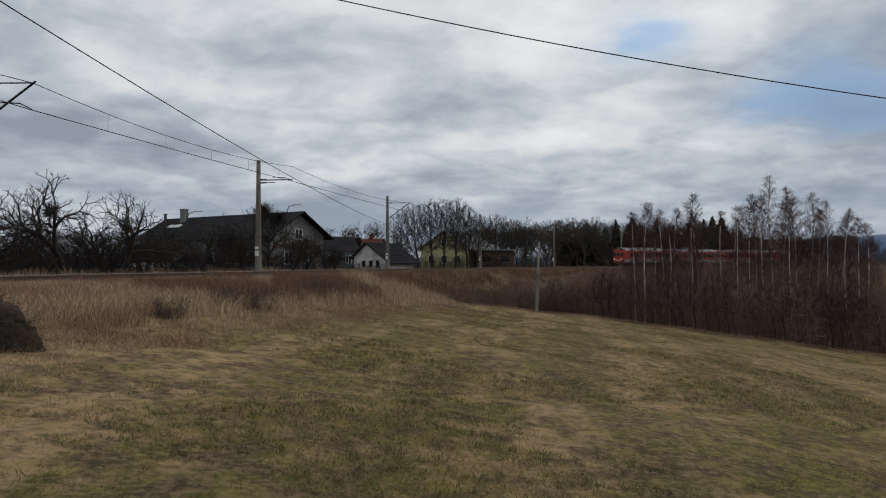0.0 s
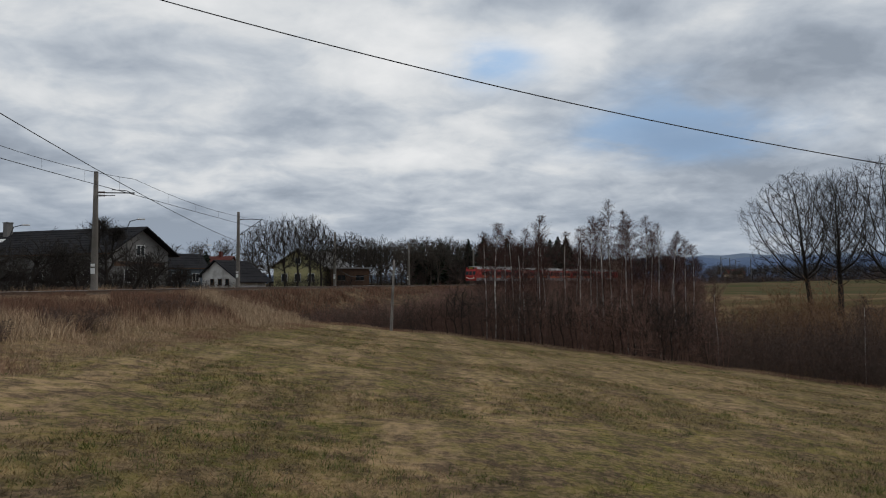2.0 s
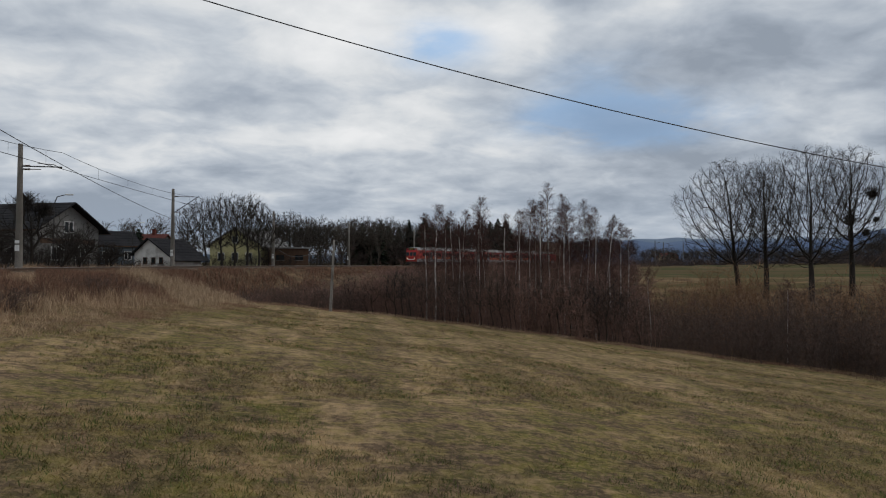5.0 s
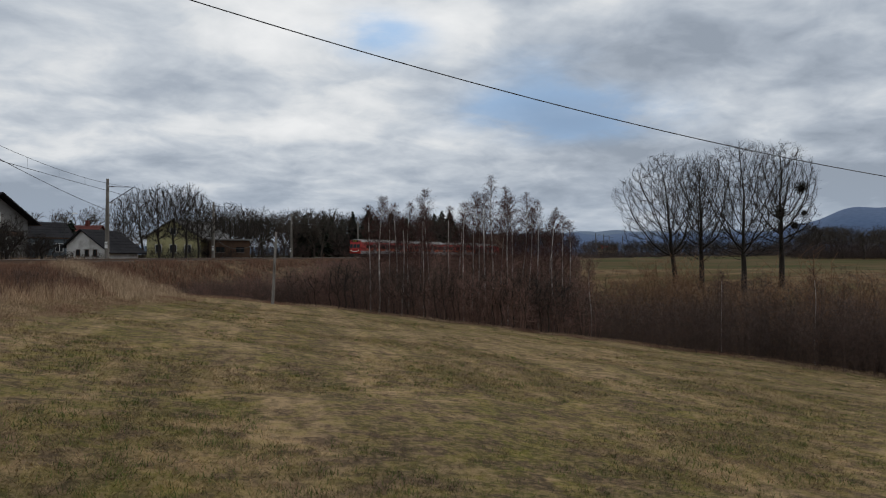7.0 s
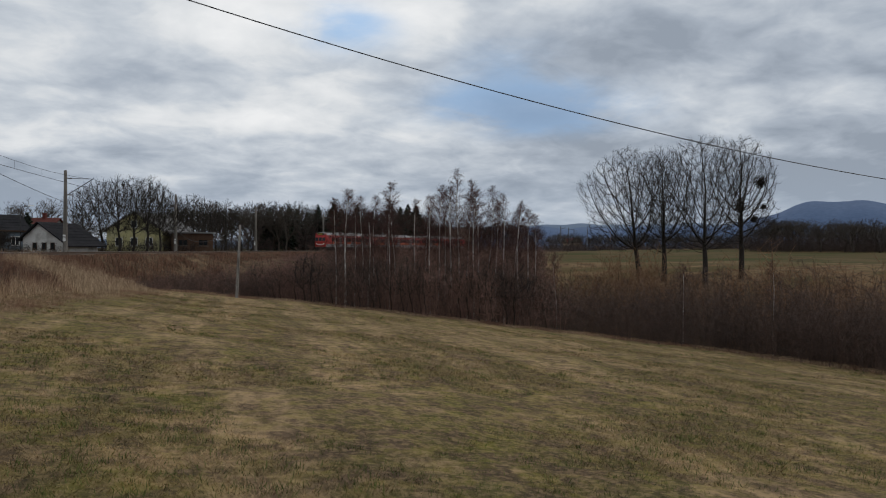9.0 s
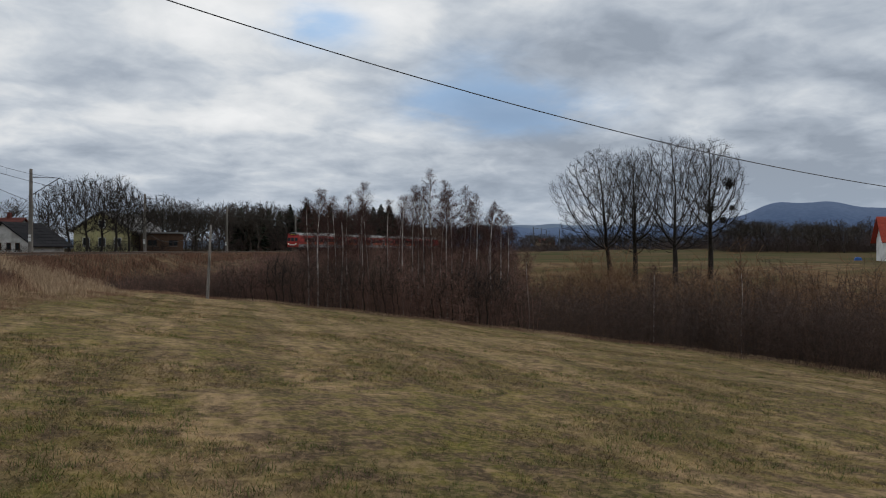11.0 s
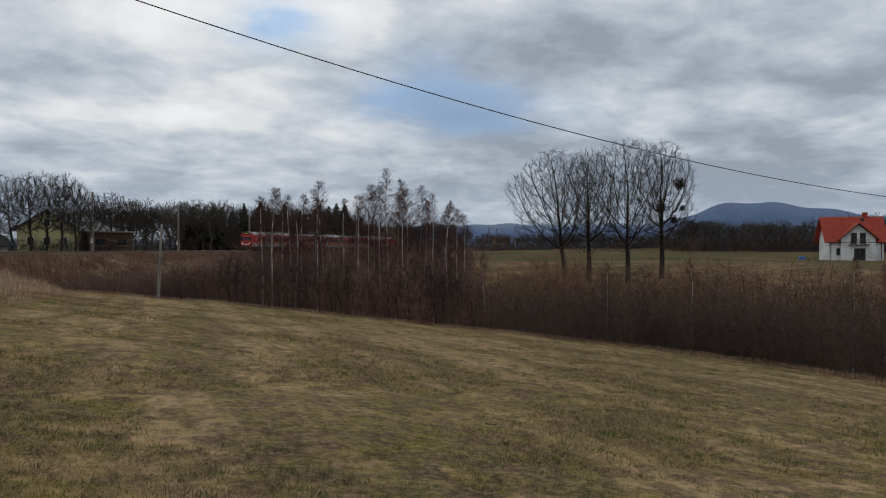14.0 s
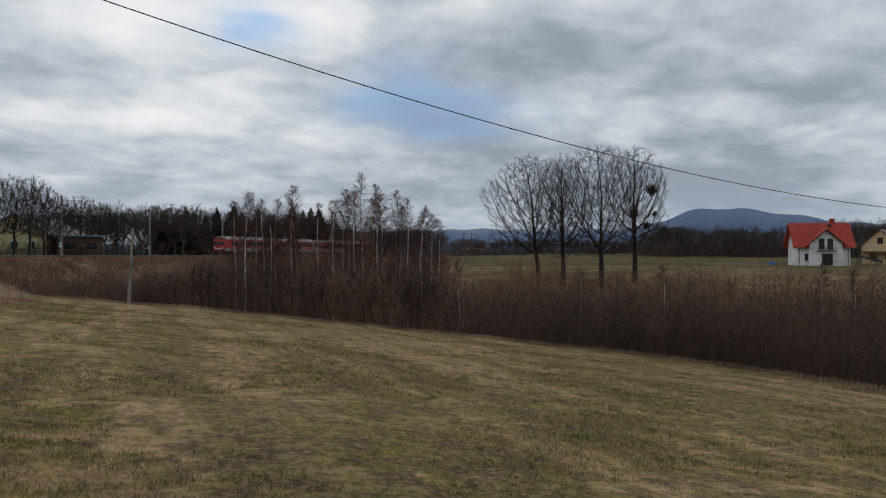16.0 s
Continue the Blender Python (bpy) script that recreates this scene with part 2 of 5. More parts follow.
def mesh_object(name, verts, faces, mats, parent=None, smooth=False, index=None):
    me = bpy.data.meshes.new(name)
    verts = np.asarray(verts, dtype=np.float32).reshape(-1, 3)
    if isinstance(faces, np.ndarray):
        n, k = faces.shape
        me.vertices.add(len(verts))
        me.vertices.foreach_set("co", verts.ravel())
        me.loops.add(n * k)
        me.loops.foreach_set("vertex_index", faces.astype(np.int32).ravel())
        me.polygons.add(n)
        me.polygons.foreach_set("loop_start", np.arange(0, n * k, k, dtype=np.int32))
        me.update(calc_edges=True)
    else:
        me.from_pydata([tuple(map(float, v)) for v in verts], [], [tuple(map(int, f)) for f in faces])
    for m in mats if isinstance(mats, (list, tuple)) else [mats]:
        me.materials.append(m)
    if index is not None:
        me.polygons.foreach_set("material_index", np.asarray(index, dtype=np.int32))
    if smooth:
        me.polygons.foreach_set("use_smooth", np.ones(len(me.polygons), dtype=bool))
    me.update()
    ob = new(name, me)
    if parent:
        ob.parent = parent
    return ob


class Tubes:
    """Collects bent, tapering tubes; each a row of points with a radius at each."""

    def __init__(self):
        self.v, self.f, self.n = [], [], 0

    def add(self, pts, radii, sides=4, cap=False):
        pts = np.asarray(pts, float)
        k = len(pts)
        d = np.gradient(pts, axis=0)
        d /= np.linalg.norm(d, axis=1, keepdims=True) + 1e-9
        ref = np.array([0.0, 0.0, 1.0]) if abs(d[0, 2]) < 0.9 else np.array([1.0, 0.0, 0.0])
        a = np.cross(d, ref)
        a /= np.linalg.norm(a, axis=1, keepdims=True) + 1e-9
        b = np.cross(d, a)
        ang = np.arange(sides) * 2 * np.pi / sides
        r = np.asarray(radii, float).reshape(k, 1, 1)
        ring = pts[:, None, :] + r * (np.cos(ang)[None, :, None] * a[:, None, :] + np.sin(ang)[None, :, None] * b[:, None, :])
        self.v.append(ring.reshape(-1, 3))
        i = np.arange(sides)
        j = (i + 1) % sides
        for s in range(k - 1):
            o = self.n + s * sides
            self.f.append(np.stack([o + i, o + j, o + sides + j, o + sides + i], 1))
        if cap:
            for o, fl in ((self.n, 1), (self.n + (k - 1) * sides, 0)):
                if sides == 4:
                    self.f.append(np.array([[o, o + 1, o + 2, o + 3]]))
                else:
                    for q in range(1, sides - 1, 2):
                        self.f.append(np.array([[o, o + q, o + q + 1, o + min(q + 2, sides - 1)]]))
        self.n += k * sides

    def arrays(self):
        return np.concatenate(self.v), np.concatenate(self.f)

    def build(self, name, mat, parent=None, smooth=True):
        v, f = self.arrays()
        return mesh_object(name, v, f, mat, parent, smooth)


class Solid:
    """Collects boxes, prisms and plates into one mesh."""

    def __init__(self):
        self.v, self.f = [], []

    def box(self, x0, y0, z0, x1, y1, z1):
        o = len(self.v)
        self.v += [(x0, y0, z0), (x1, y0, z0), (x1, y1, z0), (x0, y1, z0), (x0, y0, z1), (x1, y0, z1), (x1, y1, z1), (x0, y1, z1)]
        self.f += [(o, o + 3, o + 2, o + 1), (o + 4, o + 5, o + 6, o + 7), (o, o + 1, o + 5, o + 4), (o + 1, o + 2, o + 6, o + 5), (o + 2, o + 3, o + 7, o + 6), (o + 3, o, o + 4, o + 7)]
        return self

    def prism(self, outline, a, b, axis="y"):
        """An outline in two axes, pushed along the third from a to b."""
        o, n = len(self.v), len(outline)
        for c in (a, b):
            for p, q in outline:
                self.v.append({"y": (p, c, q), "x": (c, p, q), "z": (p, q, c)}[axis])
        self.f += [tuple(range(o, o + n)), tuple(range(o + 2 * n - 1, o + n - 1, -1))]
        self.f += [(o + (i + 1) % n, o + i, o + n + i, o + n + (i + 1) % n) for i in range(n)]
        return self

    def build(self, name, mat, parent=None, bevel=0.0):
        ob = mesh_object(name, self.v, self.f, mat, parent)
        bm = bmesh.new()
        bm.from_mesh(ob.data)
        bmesh.ops.recalc_face_normals(bm, faces=bm.faces)
        if bevel:
            bmesh.ops.bevel(bm, geom=bm.edges[:], offset=bevel, segments=1, affect="EDGES")
        bm.to_mesh(ob.data)
        bm.free()
        return ob


def thing(name, m, label, category, group="", kind=""):
    ob = new(name)
    ob.matrix_basis = m
    return tagged(ob, label, category, group, kind)


def polar(az, d):
    return d * math.sin(radians(az)), d * math.cos(radians(az))


rng = np.random.default_rng(7)

# ---- the lie of the land ----
TRACK = np.array([(-24.0, -40.0), (-20.0, -12.0), (-18.8, 10.0), (-16.5, 29.5), (-11.2, 54.8), (-4.0, 87.0), (8.4, 116.0), (24.5, 146.0), (45.0, 171.0), (70.0, 193.0), (100.0, 212.0), (140.0, 228.0)])
RAIL_Z = 1.25


def smooth_line(p, per=12):
    out = []
    q = np.vstack([2 * p[0] - p[1], p, 2 * p[-1] - p[-2]])
    for i in range(1, len(q) - 2):
        for t in np.arange(per) / per:
            a, b, c, d = q[i - 1], q[i], q[i + 1], q[i + 2]
            out.append(0.5 * (2 * b + (c - a) * t + (2 * a - 5 * b + 4 * c - d) * t * t + (3 * b - a - 3 * c + d) * t ** 3))
    out.append(p[-1])
    return np.array(out)


LINE = smooth_line(TRACK)
LINE_S = np.concatenate([[0], np.cumsum(np.linalg.norm(np.diff(LINE, axis=0), axis=1))])


def on_track(s):
    """The point and heading of the track s metres along it."""
    p = np.array([np.interp(s, LINE_S, LINE[:, 0]), np.interp(s, LINE_S, LINE[:, 1])])
    q = np.array([np.interp(s + 0.5, LINE_S, LINE[:, 0]), np.interp(s + 0.5, LINE_S, LINE[:, 1])])
    d = (q - p) / np.linalg.norm(q - p)
    return p, d


def track_side(x, y):
    """Distance to the track's middle: positive on the field's side."""
    best = np.full(x.shape, 1e9)
    sign = np.ones(x.shape)
    for a, b in zip(LINE[:-1:2], LINE[2::2]):
        d = b - a
        t = np.clip(((x - a[0]) * d[0] + (y - a[1]) * d[1]) / (d @ d), 0, 1)
        ex, ey = x - a[0] - t * d[0], y - a[1] - t * d[1]
        r = np.hypot(ex, ey)
        s = np.sign(ex * d[1] - ey * d[0])
        sel = r < best
        best[sel], sign[sel] = r[sel], s[sel]
    return best * sign


def step(a, b, x):
    t = np.clip((x - a) / (b - a), 0, 1)
    return t * t * (3 - 2 * t)


EDGE_AZ = np.array([-180, -60, -3, 0, 7, 14, 21, 30, 38, 46, 51, 57, 62, 80, 110, 180])
EDGE_R = np.array([60, 60, 52, 50, 52, 54, 51, 49, 50, 48, 48, 40.5, 36, 34.5, 50, 60])


def field_plane(x, y):
    return -(0.1186 * x + 0.0179 * y) * np.where(y < -5, np.exp((y + 5) / 40), 1) - 0.00024 * np.clip(x - 12, 0, 40) ** 2


def height(x, y):
    x, y = np.asarray(x, float), np.asarray(y, float)
    r, az = np.hypot(x, y), np.degrees(np.arctan2(x, y))
    re = np.interp(az, EDGE_AZ, EDGE_R)
    k = np.minimum(r, re) / np.maximum(r, 1e-6)
    plane = field_plane(x * k, y * k)
    deep = plane - 2.2 * step(0, 14, r - re)
    far = -0.3 + 0.016 * np.clip(r - 170, 0, 900) - 1.5 * (1 - step(90, 120, r)) + 0.03 * np.clip(r - 1015, 0, 500)
    base = deep * (1 - step(74, 108, r)) + far * step(74, 108, r)
    s = track_side(x, y)
    bank = 1 - step(3.0, 12.3, s)
    flat_z = 0.95 + 0.002 * np.clip(-s - 30, 0, 600)
    z = base * (1 - bank) + flat_z * bank
    bump = 0.05 * np.sin(x * 0.9 + 1.3 * np.sin(y * 0.5)) * np.sin(y * 0.8 + np.sin(x * 0.6)) * step(3, 8, r) * (1 - bank * 0.6)
    return z + bump


def ground():
    azs = np.radians(np.concatenate([np.arange(-180, -40, 4.0), np.arange(-40, 72, 0.5), np.arange(72, 180, 4.0)]))
    rs = np.concatenate([[0.0], np.geomspace(1.2, 120, 190), np.geomspace(124, 4800, 70)])
    R, A = np.meshgrid(rs, azs, indexing="ij")
    x, y = R * np.sin(A), R * np.cos(A)
    z = height(x, y)
    near = (R > 2) & (R < 70)
    for fx, amp in ((1.9, 0.014), (4.3, 0.010), (0.45, 0.04)):
        z += near * amp * np.sin(fx * x + 2 * np.sin(0.7 * fx * y)) * np.cos(fx * 1.1 * y + 2 * np.sin(0.6 * fx * x))
    n, m = R.shape
    i, j = np.meshgrid(np.arange(n - 1), np.arange(m), indexing="ij")
    jj = (j + 1) % m
    f = np.stack([i * m + j, i * m + jj, (i + 1) * m + jj, (i + 1) * m + j], -1).reshape(-1, 4)
    cx, cy = x[:-1].ravel(), y[:-1].ravel()
    rr, aa = np.hypot(cx, cy), np.degrees(np.arctan2(cx, cy))
    s = track_side(cx, cy)
    idx = np.zeros(len(f), int)
    idx[(rr > np.interp(aa, EDGE_AZ, EDGE_R) + 1.0) | (s < 11.4)] = 1
    idx[(rr > 112) & (s > 12)] = 2
    idx[(rr > np.interp(aa, EDGE_AZ, EDGE_R) + 14) & (rr < 128 + 9 * np.sin(aa * 0.31)) & (s > 12) & (aa > 28)] = 3
    idx[s < -25] = 2
    return tagged(mesh_object("ground", np.stack([x, y, z], -1).reshape(-1, 3), f, [M_FIELD, M_LITTER, M_FAR, M_STUBBLE], None, True, idx),
                  "sloping field of patchy mown winter grass beside a railway", "ground", kind="structure")


ground()

# ---- railway ----
s_axis = np.arange(2.0, LINE_S[-1] - 2, 2.0)
cross = [on_track(s) for s in s_axis]


def sweep(name, outline, mat, parent=None, offset=0.0, z0=0.0):
    v = []
    for p, d in cross:
        nrm = np.array([d[1], -d[0]])
        for a, b in outline:
            q = p + nrm * (a + offset)
            v.append((q[0], q[1], z0 + b))
    k, n = len(outline), len(cross)
    f = [(i * k + j, i * k + (j + 1) % k, (i + 1) * k + (j + 1) % k, (i + 1) * k + j) for i in range(n - 1) for j in range(k)]
    return mesh_object(name, v, f, mat, parent)


railway = thing("railway_track", Matrix(), "single curved electrified railway track on a stone ballast bed", "railway track", kind="structure")
sweep("ballast", [(-2.6, 0.7), (-1.6, 1.04), (1.6, 1.04), (2.6, 0.7), (2.6, 0.4), (-2.6, 0.4)], M_BALLAST, railway)
for off in (-0.75, 0.75):
    sweep("rail", [(-0.07, 1.07), (0.07, 1.07), (0.02, 1.10), (0.02, 1.20), (0.036, 1.21), (0.036, 1.25), (-0.036, 1.25), (-0.036, 1.21), (-0.02, 1.20), (-0.02, 1.10)], M_RAIL, railway, off)
    sweep("rail_head", [(-0.03, 1.2505), (0.03, 1.2505), (0.03, 1.258), (-0.03, 1.258)], M_RAILTOP, railway, off)
slp = Solid().prism([(-1.25, 0.95), (1.25, 0.95), (1.25, 1.09), (0.5, 1.08), (-0.5, 1.08), (-1.25, 1.09)], -0.13, 0.13)
first = None
for s in np.arange(55, 235, 0.65):
    p, d = on_track(s)
    m = pose(p[0], p[1], 0, 0, 0, -math.degrees(math.atan2(d[0], d[1])))
    if first is None:
        first = slp.build("sleeper", M_SLEEPER, railway)
        first.matrix_basis = m
    else:
        o = new("sleeper", first.data)
        o.parent, o.matrix_basis = railway, m

# ---- trees and brush ----


def unit(v):
    return v / (np.linalg.norm(v) + 1e-9)


def fork(T, g, p, d, L, r, level, deep, spread, ratio, pull, wander, thin):
    """A branch that ends in two or three smaller ones, with a side shoot on the way."""
    pts, rad = [p], [r]
    n = 4 if level < 2 else 3 if level < deep - 1 else 2
    for i in range(1, n):
        d = unit(d + g.normal(0, wander, 3) + np.array([0, 0, pull]))
        p = p + d * L / (n - 1)
        pts.append(p)
        rad.append(max(r * (1 - 0.3 * i / (n - 1)), thin))
    if level == deep:
        rad[-1] = thin * 0.6
    T[0 if level == 0 else 1].add(pts, rad, 7 if level == 0 else 5 if level < 3 else 3)
    if level >= deep:
        return
    k = 3 if (level < 2 or g.random() < 0.12) else 2
    turn = g.uniform(0, 6.28)
    side = unit(np.cross(d, [0.3, 0.5, 0.2]))
    other = np.cross(d, side)
    shoots = [(pts[-1], turn + 6.283 * i / k, radians(spread) * g.uniform(0.5, 1.25), ratio * g.uniform(0.8, 1.12), 0.67) for i in range(k)]
    if level == 0:
        shoots += [(pts[2] + (pts[3] - pts[2]) * g.random(), g.uniform(0, 6.28), radians(65) * g.uniform(0.8, 1.2), ratio * g.uniform(0.7, 1.0), 0.35) for _ in range(1)]
    if level > 0 and g.random() < 0.75:
        shoots += [(pts[len(pts) // 2], g.uniform(0, 6.28), radians(spread) * g.uniform(1.0, 1.9), ratio * g.uniform(0.5, 0.85), 0.45) for _ in range(1)]
    for q, t, a, share, thick in shoots:
        nd = d * math.cos(a) + (side * math.cos(t) + other * math.sin(t)) * math.sin(a)
        lv = level + 1 if thick > 0.5 else min(level + 2, deep)
        fork(T, g, q, nd, L * share, max(r * thick, thin), lv, deep, spread, ratio, pull, wander, thin)


def forked_tree(name, x, y, h, r, mats, label, category, seed, lean=(0, 0), thin=0.011, group="", deep=8, spread=26, ratio=0.80, pull=0.05, wander=0.06, first=0.22):
    g = np.random.default_rng(seed)
    T = [Tubes(), Tubes()]
    fork(T, g, np.array([0, 0, -0.2]), unit(np.array([lean[0], lean[1], 1.0])), h * first, r, 0, deep, spread, ratio, pull, wander, thin)
    ob = thing(name, pose(x, y, ground_z(x, y)), label, category, group)
    # the crown's height follows from the forks: bring the whole to its height
    top = max(v[:, 2].max() for v in T[1].v)
    for t in T:
        t.v = [v * (h / top) for v in t.v]
    T[0].build("trunk", mats[0], ob)
    T[1].build("crown", mats[1], ob)
    return ob


def fill_crown(seed, points, base, fork_at, step_len, reach, kill, rise, tips, twig, thin, trunk_r, bend=0.0):
    """Limbs that grow towards points spread through a crown, thickening where they meet. Returns tubes of the trunk and of the crown."""
    g = np.random.default_rng(seed)
    pts = np.array(points, float)
    nodes, par = [np.array(base, float)], [-1]
    top = np.array(fork_at, float)
    n0 = max(3, int(np.linalg.norm(top - nodes[0]) / step_len))
    for i in range(1, n0 + 1):
        t = i / n0
        nodes.append(nodes[0] + (top - nodes[0]) * t + np.array([math.sin(t * 3.1) * bend, math.sin(t * 2.2) * bend * 0.5, 0]))
        par.append(i - 1)
    N = np.array(nodes)
    D = np.vstack([[0, 0, 1.0], np.diff(N, axis=0)])
    D /= np.linalg.norm(D, axis=1, keepdims=True)
    near, nd = np.zeros(len(pts), int), np.full(len(pts), 1e9)
    new_from, alive = 0, np.ones(len(pts), bool)
    first_free = max(1, n0 // 2)
    for _ in range(90):
        new_from = max(new_from, first_free)
        d = np.linalg.norm(pts[:, None, :] - N[None, new_from:, :], axis=2)
        k = d.argmin(1)
        m = d[np.arange(len(pts)), k]
        sel = m < nd
        near[sel], nd[sel] = k[sel] + new_from, m[sel]
        alive &= (nd > kill) & (np.bincount(par[1:], minlength=len(N))[near] < 3)
        use = alive & (nd < reach)
        if not use.any():
            break
        new_from = len(N)
        acc = np.zeros((len(N), 3))
        v = pts[use] - N[near[use]]
        np.add.at(acc, near[use], v / np.linalg.norm(v, axis=1, keepdims=True))
        src = np.unique(near[use])
        dv = acc[src]
        dv = dv / (np.linalg.norm(dv, axis=1, keepdims=True) + 1e-9) + 0.6 * D[src] + np.array([0, 0, rise]) + g.normal(0, 0.12, (len(src), 3))
        dv /= np.linalg.norm(dv, axis=1, keepdims=True)
        N = np.vstack([N, N[src] + dv * step_len])
        D = np.vstack([D, dv])
        par += list(src)
        if len(N) > 9000:
            break
    n = len(N)
    kids = [[] for _ in range(n)]
    for i in range(1, n):
        kids[par[i]].append(i)
    load = np.zeros(n)
    for i in range(n - 1, -1, -1):
        load[i] = sum(load[c] for c in kids[i]) if kids[i] else 1.0
    R = np.maximum(trunk_r * (load / load[0]) ** 0.48, thin * 1.2)
    R[0] *= 1.25
    trunk, crown = Tubes(), Tubes()
    main = [0]
    while kids[main[-1]] and len(main) < n0 + 1:
        main.append(max(kids[main[-1]], key=lambda c: load[c]))
    trunk.add(N[main], R[main] * np.linspace(1.1, 0.72, len(main)), 8)
    on_main = set(main)
    starts = [(p, c) for p in main for c in kids[p] if c not in on_main]
    while starts:
        p, c = starts.pop()
        run = [p, c]
        while kids[run[-1]]:
            order = sorted(kids[run[-1]], key=lambda q: -load[q])
            starts += [(run[-1], q) for q in order[1:]]
            run.append(order[0])
        rr = R[run].copy()
        rr[0] = min(rr[0], rr[1] * 1.1)
        crown.add(N[run], rr, 5 if rr[1] > 0.06 else 3)
    for i in range(n0, n):
        if load[i] > 6:
            continue
        for _ in range(tips if load[i] <= 2 else 1):
            d1 = unit(D[i] + g.normal(0, 0.42, 3) + np.array([0, 0, 0.15]))
            L = twig * g.uniform(0.5, 1.2)
            q = N[i] + d1 * L * 0.5
            crown.add([N[i], q, q + unit(d1 + g.normal(0, 0.35, 3)) * L * 0.5], [thin, thin * 0.8, thin * 0.5], 3)
    return trunk, crown


def crown_points(g, n, centre, rx, rz):
    """Points in an egg-shaped crown, denser towards its skin."""
    out = []
    while len(out) < n:
        p = g.uniform(-1, 1, 3)
        r = np.linalg.norm(p)
        if r > 1 or g.random() > 0.35 + 0.65 * r:
            continue
        k = 1 + 0.15 * math.sin(3 * math.atan2(p[1], p[0]) + n + centre[0]) + 0.13 * math.sin(6 * p[2] + 2 * math.atan2(p[1], p[0]) + n)
        out.append((centre[0] + p[0] * rx * k, centre[1] + p[1] * rx * k, centre[2] + p[2] * rz))
    return out


def crowned_tree(name, x, y, h, r, rx, lean, seed, label, group, crown_at=0.26, n=900, fork_share=0.42, step_len=0.42, tips=3, twig=0.9, thin=0.010, rise=0.1, mat=None):
    g = np.random.default_rng(seed)
    c0 = h * crown_at
    centre = (lean * h, 0, (h + c0) / 2)
    pts = crown_points(g, n, centre, rx, (h - c0) / 2)
    T = fill_crown(seed + 1, pts, (0, 0, -0.3), (lean * h * 0.35, 0, h * fork_share), step_len, h * 0.5, step_len * 1.6, rise, tips, twig, thin, r, 0.15)
    ob = thing(name, pose(x, y, ground_z(x, y)), label, "tree", group)
    T[0].build("trunk", mat or M_BARK, ob)
    T[1].build("crown", mat or M_BARK, ob)
    return ob


def ground_z(x, y):
    return float(height(np.array([x]), np.array([y]))[0])


def birch(name, x, y, h, r, seed, lean, label, group, low=0.36, wide=0.115, limbs=90, thin=0.0076):
    """A wavering white stem, thin rising limbs in a narrow egg-shaped crown, and fine hanging twigs."""
    g = np.random.default_rng(seed)
    n = 10
    t = np.linspace(0, 1, n)
    sway = g.normal(0, 0.012 * h, (2, 3))
    stem = np.stack([lean * h * t + sum(sway[0, q] * np.sin((q + 1) * 2.2 * t) for q in range(3)) * t, sum(sway[1, q] * np.sin((q + 1) * 2.2 * t) for q in range(3)) * t, h * t - 0.15], 1)
    trunk, crown = Tubes(), Tubes()
    k = int(n * 0.8)
    trunk.add(stem[:k + 1], r * (1 - 0.8 * t[:k + 1]), 6)
    crown.add(stem[k:], np.maximum(r * (1 - 0.8 * t[k:]) * np.linspace(1, 0.3, n - k), thin), 4)
    for q in range(limbs):
        u = (q + g.random()) / limbs
        f = (low + (0.99 - low) * u) * (n - 1)
        i = min(int(f), n - 2)
        p = stem[i] + (stem[i + 1] - stem[i]) * (f - i)
        out = wide * h * (min(1, (u + 0.2) / 0.45) * (1 - u) ** 0.7 + 0.05) * g.uniform(0.55, 1.15)
        a = g.uniform(0, 6.283)
        side = np.array([math.cos(a), math.sin(a), 0])
        rise = out * g.uniform(0.9, 1.5)
        pts = [p, p + side * out * 0.45 + (0, 0, rise * 0.55), p + side * out * 0.85 + (0, 0, rise * 0.95), p + side * out * 1.1 + (0, 0, rise)]
        crown.add(pts, [max(r * 0.16, thin), thin * 1.3, thin, thin * 0.7], 3)
        for _ in range(15):
            w = g.uniform(0.15, 1.0) * 2.999
            m = int(w)
            s0 = pts[m] + (pts[m + 1] - pts[m]) * (w - m)
            d = unit(g.normal(0, 0.6, 3) + side * 0.5 + np.array([0, 0, 0.45]))
            L = g.uniform(0.2, 0.5) * (0.5 + out)
            e = s0 + d * L
            crown.add([s0, e, e + (d * 0.5 + np.array([0, 0, -0.45])) * L * 0.8], [thin * 0.8, thin * 0.7, thin * 0.45], 3)
    ob = thing(name, pose(x, y, ground_z(x, y)), label, "birch", group)
    trunk.build("trunk", M_BIRCH, ob)
    crown.build("crown", M_BIRCHTWIG, ob)
    return ob



def at(az, d):
    x, y = polar(az, d)
    return x, y


# the four tall trees beyond the thicket
for az, d, h, lean, seed, rx, share in ((37.7, 101, 17.0, -0.09, 11, 5.9, 0.24), (39.5, 99, 17.2, 0.0, 22, 4.7, 0.32), (42.4, 98, 18.6, -0.015, 34, 6.3, 0.28), (44.85, 101, 17.9, 0.0, 45, 4.7, 0.36)):
    x, y = at(az, d)
    crowned_tree("tall_tree", x, y, h, 0.34, rx, lean, seed, "tall bare deciduous tree with dark bark behind the thicket", "row of four tall trees", 0.19, 4600, share, 0.36, 3, 0.8, 0.0090, 0.08)

